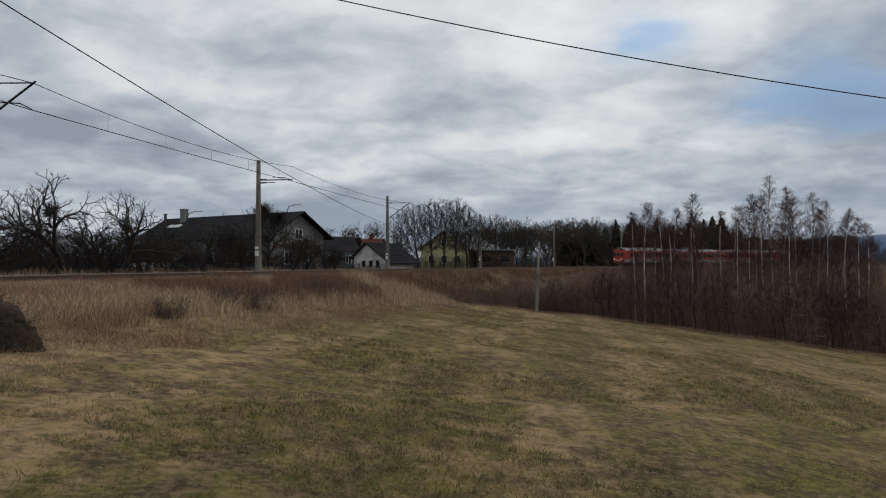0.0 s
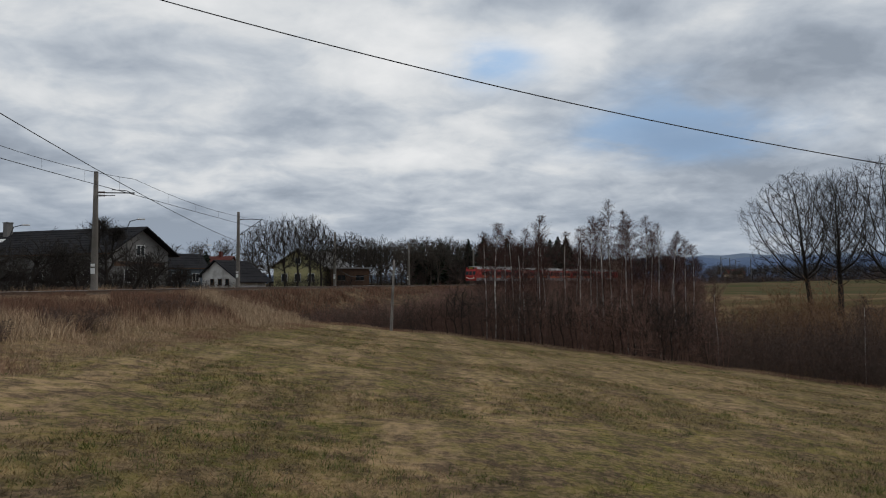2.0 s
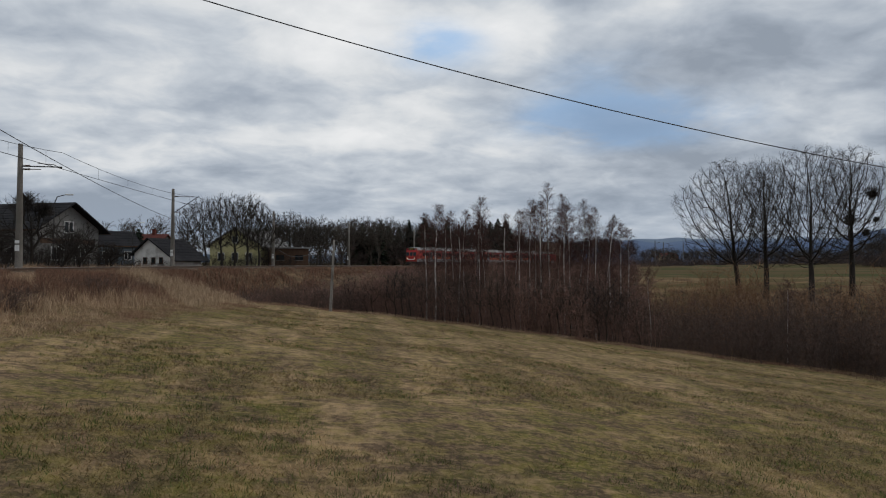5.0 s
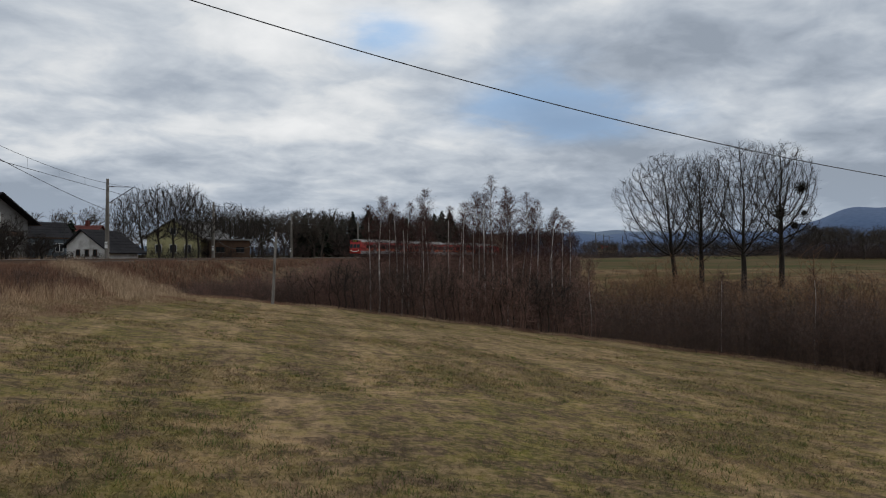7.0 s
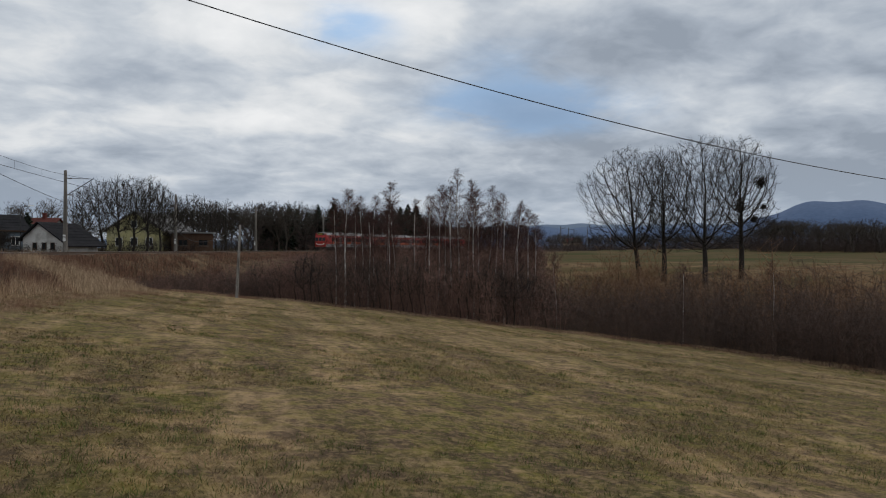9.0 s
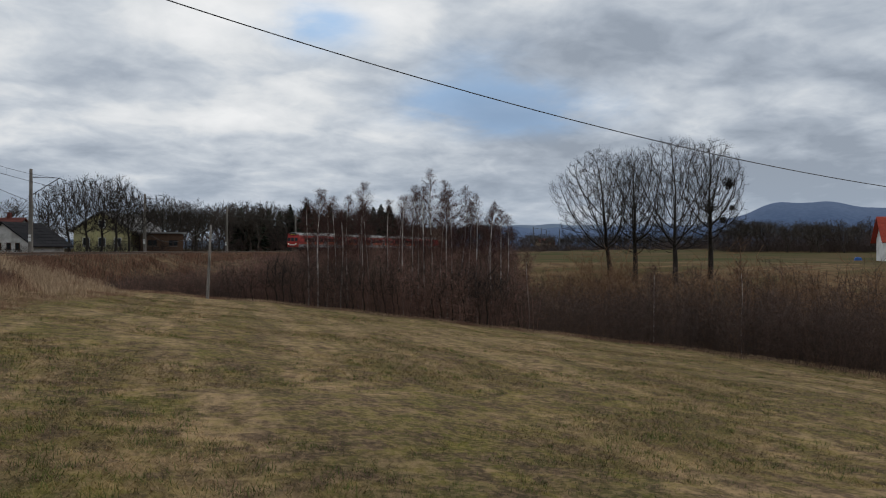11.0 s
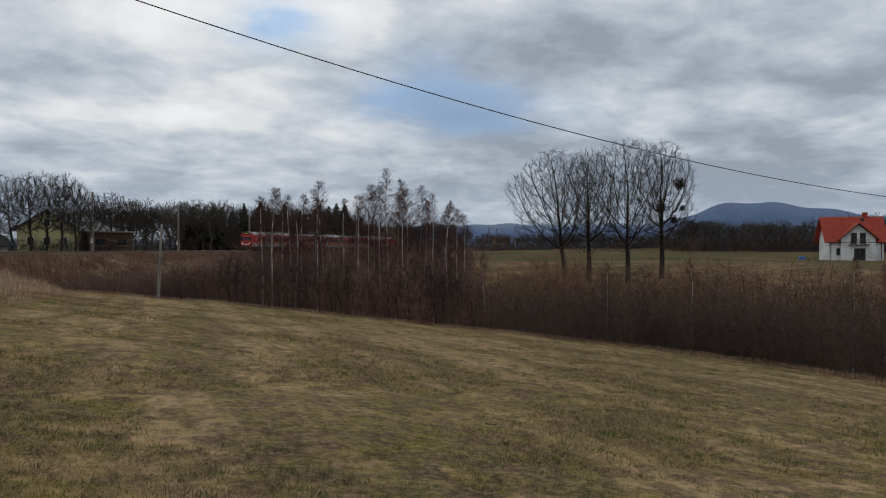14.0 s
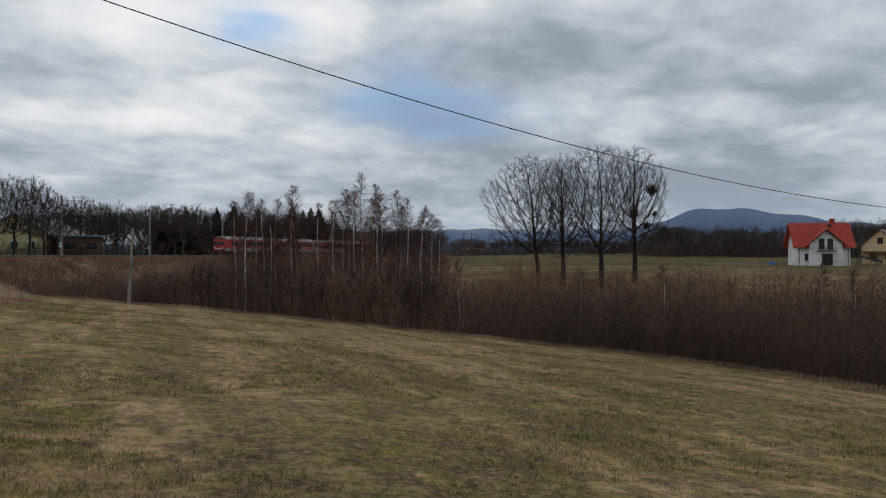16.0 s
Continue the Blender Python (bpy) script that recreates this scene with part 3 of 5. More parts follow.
# mistletoe and old nests in the last of the four
def ball_of_twigs(name, p, r, n, mat, label, category, seed):
    g = np.random.default_rng(seed)
    T = Tubes()
    for _ in range(n):
        d = unit(g.normal(0, 1, 3))
        q = unit(d + g.normal(0, 0.5, 3))
        T.add([d * r * 0.15, d * r * 0.6, d * r * 0.6 + q * r * 0.45], [0.02, 0.018, 0.012], 3)
    ob = T.build(name, mat)
    ob.matrix_basis = pose(*p)
    return tagged(ob, label, category)


for az, d, z, r, seed in ((46.1, 101, 10.25, 0.85, 1), (44.75, 100, 7.2, 0.9, 2), (45.7, 101, 5.6, 0.5, 3), (46.3, 101, 7.1, 0.35, 4), (-13.7, 72, 6.7, 1.0, 5), (-12.6, 72, 6.1, 0.8, 6), (-28.0, 54, 5.2, 0.6, 7)):
    x, y = at(az, d)
    ball_of_twigs("mistletoe", (x, y, z), r, 260, M_BARK, "dark round mistletoe clump in a bare tree", "mistletoe", seed)

# birches in the thicket
BIRCHES = [(14.6, 67, 0.071, 0), (15.3, 64, 0.083, 0.02), (16.5, 72, 0.073, 0), (17.6, 69, 0.075, -0.03), (18.3, 75, 0.062, 0.03), (19.1, 71, 0.093, -0.02), (20.6, 77, 0.07, 0), (21.4, 74, 0.062, 0.03),
           (22.4, 72, 0.09, 0), (23.0, 76, 0.08, -0.02), (24.0, 73, 0.112, 0.0), (24.7, 78, 0.085, 0.02), (25.8, 72, 0.096, -0.04), (26.2, 75, 0.088, 0.02), (27.6, 71, 0.079, 0), (28.3, 76, 0.068, 0.04), (29.4, 80, 0.057, 0), (29.9, 84, 0.05, 0.02),
           (16.0, 74, 0.066, 0.01), (17.0, 66, 0.055, 0.03), (18.7, 68, 0.07, 0), (21.9, 68, 0.075, -0.02), (23.5, 70, 0.088, 0.01), (25.2, 69, 0.08, 0.02), (27.0, 74, 0.07, -0.01), (28.8, 70, 0.062, 0)]
for i, (az, d, top, lean) in enumerate(BIRCHES):
    d *= 0.91
    x, y = at(az, d)
    z = float(height(np.array([x]), np.array([y]))[0])
    h = 1.6 + top * d - z
    birch("birch", x, y, h, 0.05 + 0.004 * h * (0.7 + 0.3 * math.sin(i * 2.1)), 100 + i, lean, "slender bare birch with white bark in brown thicket", "birches in the thicket", 0.34 + 0.08 * math.sin(i * 1.7))

# old fruit trees beyond the track, left of and before the long house
for i, (az, d, h) in enumerate([(-33.0, 60, 8.2), (-31.0, 52, 6.6), (-29.2, 62, 6.4), (-27.2, 54, 8.6), (-25.2, 60, 6.2), (-23.6, 55, 7.4), (-22.0, 64, 6.0), (-18.0, 66, 6.8), (-16.3, 70, 5.6), (-14.9, 66, 5.6), (-13.2, 72, 8.6), (-11.6, 69, 5.2), (-10.4, 74, 4.8), (-20.3, 62, 5.0), (-8.3, 84, 3.6), (-35, 52, 8.0)]):
    x, y = at(az, d)
    forked_tree("fruit_tree", x, y, h * 0.8, 0.11 + 0.008 * h, (M_BARK, M_BARK), "gnarled bare old fruit tree beyond the railway track", "tree", 300 + i, (0.12 * math.sin(i * 3), 0), 0.011, "old orchard trees", 7, 36, 0.80, 0.03, 0.2, 0.22)

# robinias behind the track
for i, (az, d, h) in enumerate([(-3.2, 104, 7.6), (-2.0, 110, 9.4), (-0.9, 106, 9.6), (0.0, 109, 10.0), (0.9, 106, 9.8), (1.8, 111, 9.0), (2.9, 125, 8.6), (4.2, 132, 9.4), (5.2, 140, 9.0), (6.3, 150, 9.6)]):
    x, y = at(az, d)
    crowned_tree("robinia_tree", x, y, h + 0.4, 0.17, h * (0.30 + 0.04 * math.sin(i * 2.7)), 0.05 * math.sin(i * 5), 400 + i, "bare dark robinia tree behind the railway", "trees behind the track", 0.22, 1700, 0.30, 0.32, 3, 0.7, 0.016, 0.2)


# conifers and far woods
def behind_track(az, d):
    """The distance, moved back until it lies beyond the track."""
    while float(track_side(np.array([polar(az, d)[0]]), np.array([polar(az, d)[1]]))[0]) > -7 and d < 260:
        d += 4
    return d


def spruce(name, x, y, h, seed, label="dark green spruce tree in the far woods"):
    g = np.random.default_rng(seed)
    z = float(height(np.array([x]), np.array([y]))[0])
    ob = thing(name, pose(x, y, z), label, "spruce", "spruces in the woods")
    T = Tubes()
    T.add([(0, 0, -0.2), (0, 0, h * 0.5), (0, 0, h)], [0.2, 0.12, 0.02], 5)
    T.build("trunk", M_BARK, ob)
    wide = g.uniform(0.20, 0.34)
    v, f = [], []
    for k in range(430):
        t = g.random() ** 0.8
        zz = h * (0.1 + 0.9 * t)
        L = (h * wide * (1 - t) ** 0.8 + 0.35) * g.uniform(0.35, 1.25)
        a = g.uniform(0, 2 * np.pi)
        c, s = math.cos(a), math.sin(a)
        w = L * 0.24
        o = len(v)
        v += [(0, 0, zz + 0.1), (c * L * 0.55 - s * w, s * L * 0.55 + c * w, zz - 0.10 * L), (c * L, s * L, zz - 0.32 * L), (c * L * 0.55 + s * w, s * L * 0.55 - c * w, zz - 0.14 * L), (c * L * 0.5, s * L * 0.5, zz - 0.42 * L)]
        f += [(o, o + 1, o + 2), (o, o + 2, o + 3), (o, o + 4, o + 2)]
    mesh_object("crown", v, np.array(f), M_NEEDLE, ob)
    return ob


for i, (az, d, top) in enumerate([(9.6, 196, 0.055), (10.3, 200, 0.048), (11.0, 190, 0.056), (11.6, 198, 0.052), (13.2, 195, 0.060), (14.4, 190, 0.063), (15.0, 199, 0.055), (16.2, 192, 0.061), (17.4, 205, 0.052), (19.5, 190, 0.058), (20.1, 186, 0.062), (20.7, 192, 0.060), (8.9, 205, 0.05), (12.4, 204, 0.05), (-6.6, 140, 0.042)]):
    d = behind_track(az, d)
    x, y = at(az, d)
    z = float(height(np.array([x]), np.array([y]))[0])
    spruce("spruce", x, y, 1.6 + top * d - z, 500 + i)

far_kinds = []
for k in range(5):
    g = np.random.default_rng(600 + k)
    T = [Tubes(), Tubes()]
    fork(T, g, np.zeros(3), np.array([0, 0, 1.0]), 2.0, 0.18, 0, 7, 25, 0.8, 0.05, 0.1, 0.016)
    top = max(v[:, 2].max() for v in T[1].v)
    for t in T:
        t.v = [v * (10 / top) for v in t.v]
    far_kinds.append(T)


def far_tree(x, y, h, k, mat, label, group, wide=1.0):
    z = float(height(np.array([x]), np.array([y]))[0])
    ob = thing("far_tree", pose(x, y, z - 0.1, 0, 0, k * 47 + x * 13) @ Matrix.Diagonal((h / 10 * wide, h / 10 * wide, h / 10, 1)), label, "tree", group)
    key = (k % 5, mat.name)
    if key not in far_tree.kept:
        a = far_kinds[k % 5][0].build("trunk", mat, ob)
        b = far_kinds[k % 5][1].build("crown", mat, ob)
        far_tree.kept[key] = (a.data, b.data)
    else:
        for nm, me in zip(("trunk", "crown"), far_tree.kept[key]):
            o = new(nm, me)
            o.parent = ob
    return ob


far_tree.kept = {}
g = np.random.default_rng(77)
for i in range(70):  # behind the train
    az = 2.5 + 27.5 * (i + g.random()) / 70
    d = behind_track(az, g.uniform(180, 225))
    x, y = at(az, d)
    top = 0.064 if az < 12 else (0.058 if az < 22 else 0.040)
    z = float(height(np.array([x]), np.array([y]))[0])
    far_tree(x, y, (1.6 + top * d - z) * g.uniform(0.75, 1.05), i, M_BARK2, "bare brown deciduous tree in the far woods", "woods behind the railway")
for i in range(110):  # beyond the meadows
    az = 31 + 33 * (i + g.random()) / 110
    d = g.uniform(255, 330) if az > 45.5 else g.uniform(330, 400)
    x, y = at(az, d)
    top = (0.040 if az < 57 else 0.047) if az > 45.5 else 0.024
    z = float(height(np.array([x]), np.array([y]))[0])
    far_tree(x, y, (1.6 + top * d - z) * g.uniform(0.7, 1.05), i, M_BARK2, "bare brown deciduous tree beyond the meadow", "woods beyond the meadow", 1.25)
for i in range(16):  # behind the houses
    az = -36 + 34 * (i + g.random()) / 16
    d = g.uniform(120, 160)
    x, y = at(az, d)
    far_tree(x, y, g.uniform(4.5, 7.5), i, M_BARK2, "bare brown tree behind the houses", "trees behind the houses", 1.2)

for az, h in ((-6.0, 10.5), (-8.9, 9.5), (-3.6, 7.5)):
    x, y = at(az, 155)
    far_tree(x, y, h, int(h), M_BARK2, "bare round-crowned brown tree behind the houses", "trees behind the houses", 1.3)


def tile_shrubs(name, variants, spots, mat, label, category):
    """One mesh of many shrubs: each a turned and scaled copy of one of the variants. spots: x, y, z, scale, height scale."""
    V, F, n = [], [], 0
    for i, (x, y, z, s, sh) in enumerate(spots):
        v, f = variants[i % len(variants)]
        a = i * 2.399
        c, sn = math.cos(a), math.sin(a)
        w = np.stack([(v[:, 0] * c - v[:, 1] * sn) * s + x, (v[:, 0] * sn + v[:, 1] * c) * s + y, v[:, 2] * sh + z], 1)
        V.append(w)
        F.append(f + n)
        n += len(w)
    return tagged(mesh_object(name, np.concatenate(V), np.concatenate(F), mat), label, category, kind="stuff")


def shrub_variant(seed, stems, twigs, lean, spread, radius=0.018, bare=0.2, droop=0.0, thick=1.0):
    """A shrub one metre high: stems with twigs and side twigs."""
    g = np.random.default_rng(seed)
    T = Tubes()
    for _ in range(stems):
        p = np.array([g.normal(0, spread * 0.4), g.normal(0, spread * 0.4), -0.05])
        d = unit(np.array([g.normal(0, lean), g.normal(0, lean), 1.0]))
        h = g.uniform(0.5, 1.05)
        pts = [p, p + d * h * 0.5, p + d * h * 0.5 + unit(d + g.normal(0, 0.22, 3)) * h * 0.5]
        T.add(pts, [radius / 4.5, radius * 0.6 / 4.5, 0.007 / 4.5], 3)
        for k in range(twigs):
            t = bare + (1 - bare) * g.random()
            q = pts[0] + (pts[2] - pts[0]) * t
            dd = unit(np.array([g.normal(0, 0.75), g.normal(0, 0.75), g.uniform(-0.1, 1.0) - droop]))
            L = g.uniform(0.08, 0.22)
            T.add([q, q + dd * L], [0.009 * thick / 4.5, 0.006 * thick / 4.5], 3)
            if k % 2 == 0:
                d3 = unit(dd + g.normal(0, 0.6, 3))
                T.add([q + dd * L * 0.4, q + dd * L * 0.4 + d3 * L * 0.7], [0.007 * thick / 4.5, 0.005 * thick / 4.5], 3)
    return T.arrays()


SHRUBS = [shrub_variant(800 + k, 15, 26, 0.24, 0.7, 0.016, 0.15, thick=0.75) for k in range(7)]
LIGHT_SHRUBS = [shrub_variant(830 + k, 10, 9, 0.25, 0.6, 0.03, thick=1.7) for k in range(4)]
spots, reds, darks = [], [], []
g = np.random.default_rng(31)
for row, (dr, n) in enumerate(((1.9, 62), (5.0, 58), (9.5, 54), (15, 46), (21, 40), (28, 40), (35, 40), (43, 40))):
    for i in range(n):
        az = 1.0 + 63.5 * (i + g.random()) / n
        re = float(np.interp(az, EDGE_AZ, EDGE_R))
        d = re + dr + g.uniform(-1.0, 1.6)
        x, y = at(az, d)
        if float(track_side(np.array([x]), np.array([y]))[0]) < 8:
            continue
        z = ground_z(x, y)
        tan_top = float(np.interp(az, [0, 4, 8, 14, 29, 30.2, 31.2, 32.6, 34, 36, 50, 62], [-0.034, -0.026, -0.012, 0.000, 0.002, -0.02, -0.052, -0.048, -0.030, -0.030, -0.028, -0.027]))
        if row > 2 and az > 31:
            tan_top += 0.013
        h = (1.6 + tan_top * d - z) * g.uniform(0.72, 1.1) * (1 + 0.13 * math.sin(az * 1.9) + 0.07 * math.sin(az * 4.7))
        if h < 0.8:
            continue
        red = row > 2 and az > 33 and g.random() < 0.7
        (reds if red else darks if az > 31.5 or (row < 3 and math.sin(az * 2.3) + math.sin(az * 5.1) > 0.5) else spots).append((x, y, z, max(2.4, h) * 0.85, h))
for i in range(90):  # dark bushes at the far bank's foot
    az = -0.5 + 10 * g.random()
    d = float(np.interp(az, EDGE_AZ, EDGE_R)) + g.uniform(3, 16)
    x, y = at(az, d)
    if float(track_side(np.array([x]), np.array([y]))[0]) > 4.5:
        z = ground_z(x, y)
        h = (1.6 + float(np.interp(az, [0, 3, 9], [-0.030, -0.020, -0.010])) * d - z) * g.uniform(0.6, 1.0)
        if h > 0.4:
            darks.append((x, y, z, 2.2, h))
tile_shrubs("thicket", SHRUBS, spots, M_SHRUB, "dense leafless dark brown thicket along the field's edge", "thicket")
tile_shrubs("dark_thicket", SHRUBS, darks, M_DARKSHRUB, "dense dark leafless thicket below the meadow", "thicket")
spots, brush = [], []
for i in range(190):  # hedges and undergrowth between the track and the houses
    az = -37 + 45 * (i + g.random()) / 190
    d = float(np.interp(az, [-37, -15, -4, 8], [50, 66, 100, 140])) + g.uniform(-3, 8)
    x, y = at(az, d)
    h = g.uniform(1.8, 4.2) * float(np.interp(az, [-9, -7, -4, -2], [1, 0.4, 0.4, 0.9]))
    spots.append((x, y, ground_z(x, y), 3.4, h))
for i in range(26):  # before the small houses
    x, y = at(-12.2 + 3.4 * g.random(), g.uniform(90, 100))
    spots.append((x, y, ground_z(x, y), 3.0, g.uniform(1.6, 3.6)))
for i in range(110):  # further back, left of the long house
    az = -38 + 17 * (i + g.random()) / 110
    x, y = at(az, g.uniform(74, 100))
    spots.append((x, y, ground_z(x, y), 4.5, g.uniform(2.8, 5.0)))
for i in range(120):  # brush between the thicket and the track
    az = 11 + 20 * (i + g.random()) / 120
    d = g.uniform(92, 135)
    x, y = at(az, d)
    if float(track_side(np.array([x]), np.array([y]))[0]) > 7:
        z = ground_z(x, y)
        brush.append((x, y, z, 4.2, (1.6 + float(np.interp(az, [11, 17, 24, 31], [-0.004, 0.006, 0.012, 0.010])) * d - z) * g.uniform(0.8, 1.1)))
woods = []
for i in range(90):  # undergrowth of the woods behind the train
    az = 6 + 25.5 * (i + g.random()) / 90
    d = behind_track(az, g.uniform(176, 215))
    x, y = at(az, d)
    woods.append((x, y, ground_z(x, y), 7.0, g.uniform(5.0, 9.5)))
for i in range(330):  # and of the woods beyond the meadow
    az = 31 + 33 * (i + g.random()) / 330
    d = g.uniform(262, 300) if az > 45.5 else g.uniform(320, 380)
    x, y = at(az, d)
    woods.append((x, y, ground_z(x, y), 9.0, g.uniform(4.5, 8.5) if az > 45.5 else g.uniform(3, 5)))
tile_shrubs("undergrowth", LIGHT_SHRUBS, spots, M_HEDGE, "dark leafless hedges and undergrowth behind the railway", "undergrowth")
tile_shrubs("far_undergrowth", SHRUBS, woods, M_FARTWIG, "grey-brown leafless undergrowth of the far woods", "undergrowth")
tile_shrubs("brush", SHRUBS, brush, M_SHRUB, "brown leafless brush below the railway bank", "brush")

# reddish willows and loose brush that stands above the thicket
WILLOWS = [shrub_variant(850 + k, 22, 11, 0.2, 0.5, 0.014, 0.25) for k in range(3)]
spots = reds[:]
for az, d, top in ((37.2, 74, 0.016), (37.0, 73.5, 0.013), (37.5, 74.5, 0.012), (37.3, 73, 0.010), (37.7, 76, 0.004), (36.7, 73, -0.004), (32.0, 76, -0.004), (34.0, 74, -0.012), (48.6, 66, -0.012), (50.5, 70, -0.008), (54, 64, -0.008), (55.2, 66, -0.012), (57.5, 60, -0.01), (60.2, 58, -0.004), (46.2, 70, -0.012), (40.8, 76, -0.014), (61.8, 56, 0.0), (52.0, 68, -0.014), (43.5, 72, -0.012), (47.4, 74, -0.008), (58.8, 62, -0.008)):
    x, y = at(az, d)
    z = ground_z(x, y)
    h = 1.6 + top * d - z
    spots.append((x, y, z, h * 0.6, h))
tile_shrubs("willow_brush", SHRUBS[:3] + WILLOWS, spots, M_WILLOW, "rusty orange leafless willow shoots above the thicket", "willow shrub")

# crooked dark shrub trees at the thicket's edge
g = np.random.default_rng(91)
for i in range(30):
    az = 8.5 + 22.5 * (i + g.random()) / 30
    d = float(np.interp(az, EDGE_AZ, EDGE_R)) + g.uniform(1.2, 5.0)
    x, y = at(az, d)
    h = (1.6 + float(np.interp(az, [8, 14, 29, 31], [-0.016, -0.006, -0.008, -0.03])) * d - ground_z(x, y)) * g.uniform(0.7, 1.0)
    crowned_tree("shrub_tree", x, y, h, 0.055, h * 0.27, g.normal(0, 0.05), 700 + i, "crooked dark leafless shrub tree at the field's edge", "shrub trees in the thicket", 0.3, 260, 0.3, 0.22, 3, 0.45, 0.007, 0.2)

# thin saplings before the dark brush
for i, (az, d, top) in enumerate(((40.9, 57, -0.015), (59.4, 47, -0.012), (57.4, 49, -0.004), (31.6, 62, 0.0), (47.0, 58, -0.01))):
    x, y = at(az, d)
    birch("birch_sapling", x, y, 1.6 + top * d - ground_z(x, y), 0.04, 180 + i, 0.05 * math.sin(i * 4), "thin pale birch sapling in dark brush", "saplings in the brush", 0.5, 0.10, 26, 0.0055)

# ---- masts, wires and posts ----
M_ENAMEL = material("white_enamel", (0.62, 0.62, 0.60), (0.78, 0.78, 0.76), 3.0, 0.5, 20.0, 0.05)
M_PORC = material("brown_porcelain", (0.05, 0.025, 0.015), (0.10, 0.05, 0.03), 3.0, 0.35, 20.0, 0.0)
MASTS = [(-19.1, 29.8, 9.3), (-13.85, 55.3, 9.55), (-6.6, 87.75, 9.9), (5.9, 116.85, 9.7), (22.35, 148.3, 9.85), (41.4, 171.0, 9.9), (66.5, 195.5, 9.9)]
CONTACT, CARRIER = 6.65, 7.75


def nearest_track(x, y):
    i = int(np.argmin(np.hypot(LINE[:, 0] - x, LINE[:, 1] - y)))
    return LINE[i]


TIPS = []
for i, (x, y, top) in enumerate(MASTS):
    c = nearest_track(x, y)
    yaw = math.degrees(math.atan2(c[1] - y, c[0] - x))
    reach = math.hypot(c[0] - x, c[1] - y)
    mast = thing("catenary_mast", pose(x, y, 0, 0, 0, yaw), "grey concrete catenary mast beside the railway track", "mast", "catenary masts")
    T = Tubes()
    T.add([(0, 0, 0.2), (0, 0, 3), (0, 0, 6), (0, 0, top)], [0.27, 0.24, 0.20, 0.155], 8, True)
    T.build("shaft", M_CONCRETE, mast)
    Solid().box(-0.45, -0.45, 0.4, 0.45, 0.45, 1.12).build("footing", M_CONCRETE, mast, 0.03)
    zt, zc = RAIL_Z + CARRIER, RAIL_Z + CONTACT
    if i == 1:
        top_arm, strut = [(0.15, 0, 7.85), (reach * 0.5, 0, 7.85)], [(0.17, 0, 8.05), (reach, 0, zc + 0.12)]
    else:
        top_arm, strut = [(0.15, 0, zt + 0.05), (reach, 0, zt)], [(0.17, 0, zt - 1.75), (reach + 0.15, 0, zt + 0.05)]
    T = Tubes()
    T.add(top_arm, [0.03, 0.03], 6)
    T.build("tie_rod", M_STEEL, mast)
    T = Tubes()
    T.add(strut, [0.045, 0.045], 6)
    T.build("strut", M_STEEL, mast)
    T = Tubes()
    T.add([(reach * 0.42, 0, zc + 0.35), (reach * 0.8, 0, zc + 0.28), (reach, 0, zc + 0.03)], [0.03, 0.028, 0.02], 5)
    T.build("steady_arm", M_STEEL, mast)
    for zz in (top_arm[0][2], strut[0][2] + 0.03):
        T = Tubes()
        for k in range(5):
            T.add([(0.24 + k * 0.09, 0, zz), (0.27 + k * 0.09, 0, zz)], [0.085, 0.05], 8, True)
        T.build("insulator", M_PORC, mast)
    Solid().box(-0.14, -0.30, 2.35, 0.14, -0.27, 2.75).build("number_plate", M_ENAMEL, mast)
    Solid().box(-0.14, -0.30, 2.85, 0.14, -0.27, 3.05).build("warning_plate", M_ENAMEL, mast)
    TIPS.append((c[0], c[1], zt, zc))


def strand(T, a, b, sag, r, n=12):
    a, b = np.array(a, float), np.array(b, float)
    t = np.linspace(0, 1, n)[:, None]
    p = a + (b - a) * t
    p[:, 2] -= (4 * sag * t * (1 - t))[:, 0]
    T.add(p, [r] * n, 4)
    return p


cat = thing("catenary", Matrix(), "overhead contact line hung from the masts over the track", "overhead line")
ends = [(-19.6, 4.0, RAIL_Z + CARRIER, RAIL_Z + CONTACT)] + TIPS
drops = []
for (x0, y0, t0, c0), (x1, y1, t1, c1) in zip(ends[:-1], ends[1:]):
    carrier, contact = Tubes(), Tubes()
    p = strand(carrier, (x0, y0, t0), (x1, y1, t1), 0.55, 0.016)
    strand(contact, (x0, y0, c0), (x1, y1, c1), 0.04, 0.02)
    for k in (2, 4, 6, 8, 10):
        q = p[k] * 1.0
        drops.append([(q[0], q[1], q[2]), (q[0], q[1], c0 + (c1 - c0) * k / 11)])
    carrier.build("carrier_wire", M_WIRE, cat)
    contact.build("contact_wire", M_WIRE, cat)
for a, b in drops:
    T = Tubes()
    T.add([a, b], [0.008, 0.008], 3)
    T.build("dropper", M_WIRE, cat)

# cable across the field, between two poles beside the view
cable = thing("overhead_cable", Matrix(), "thick black cable that sags high across the field", "cable")
T = Tubes()
tt = np.linspace(-0.32, 1.16, 50)
A, B = np.array([-3.13, 19.75]), np.array([35.09, 19.21])
T.add(np.stack([A[0] + (B - A)[0] * tt, A[1] + (B - A)[1] * tt, 3.804 * tt ** 2 - 8.769 * tt + 8.85], 1), [0.017] * 50, 5)
T.build("wire", M_WIRE, cable)
feeder = thing("feeder_cable", Matrix(), "black cable that runs down to a catenary mast", "cable")
T = Tubes()
a = np.array([*polar(-33.5, 21.5), 1.6 + 0.333 * 21.5])
b = np.array([-6.5, 87.7, 6.45])
strand(T, a, b, 0.55, 0.022, 30)
T.build("wire", M_WIRE, feeder)
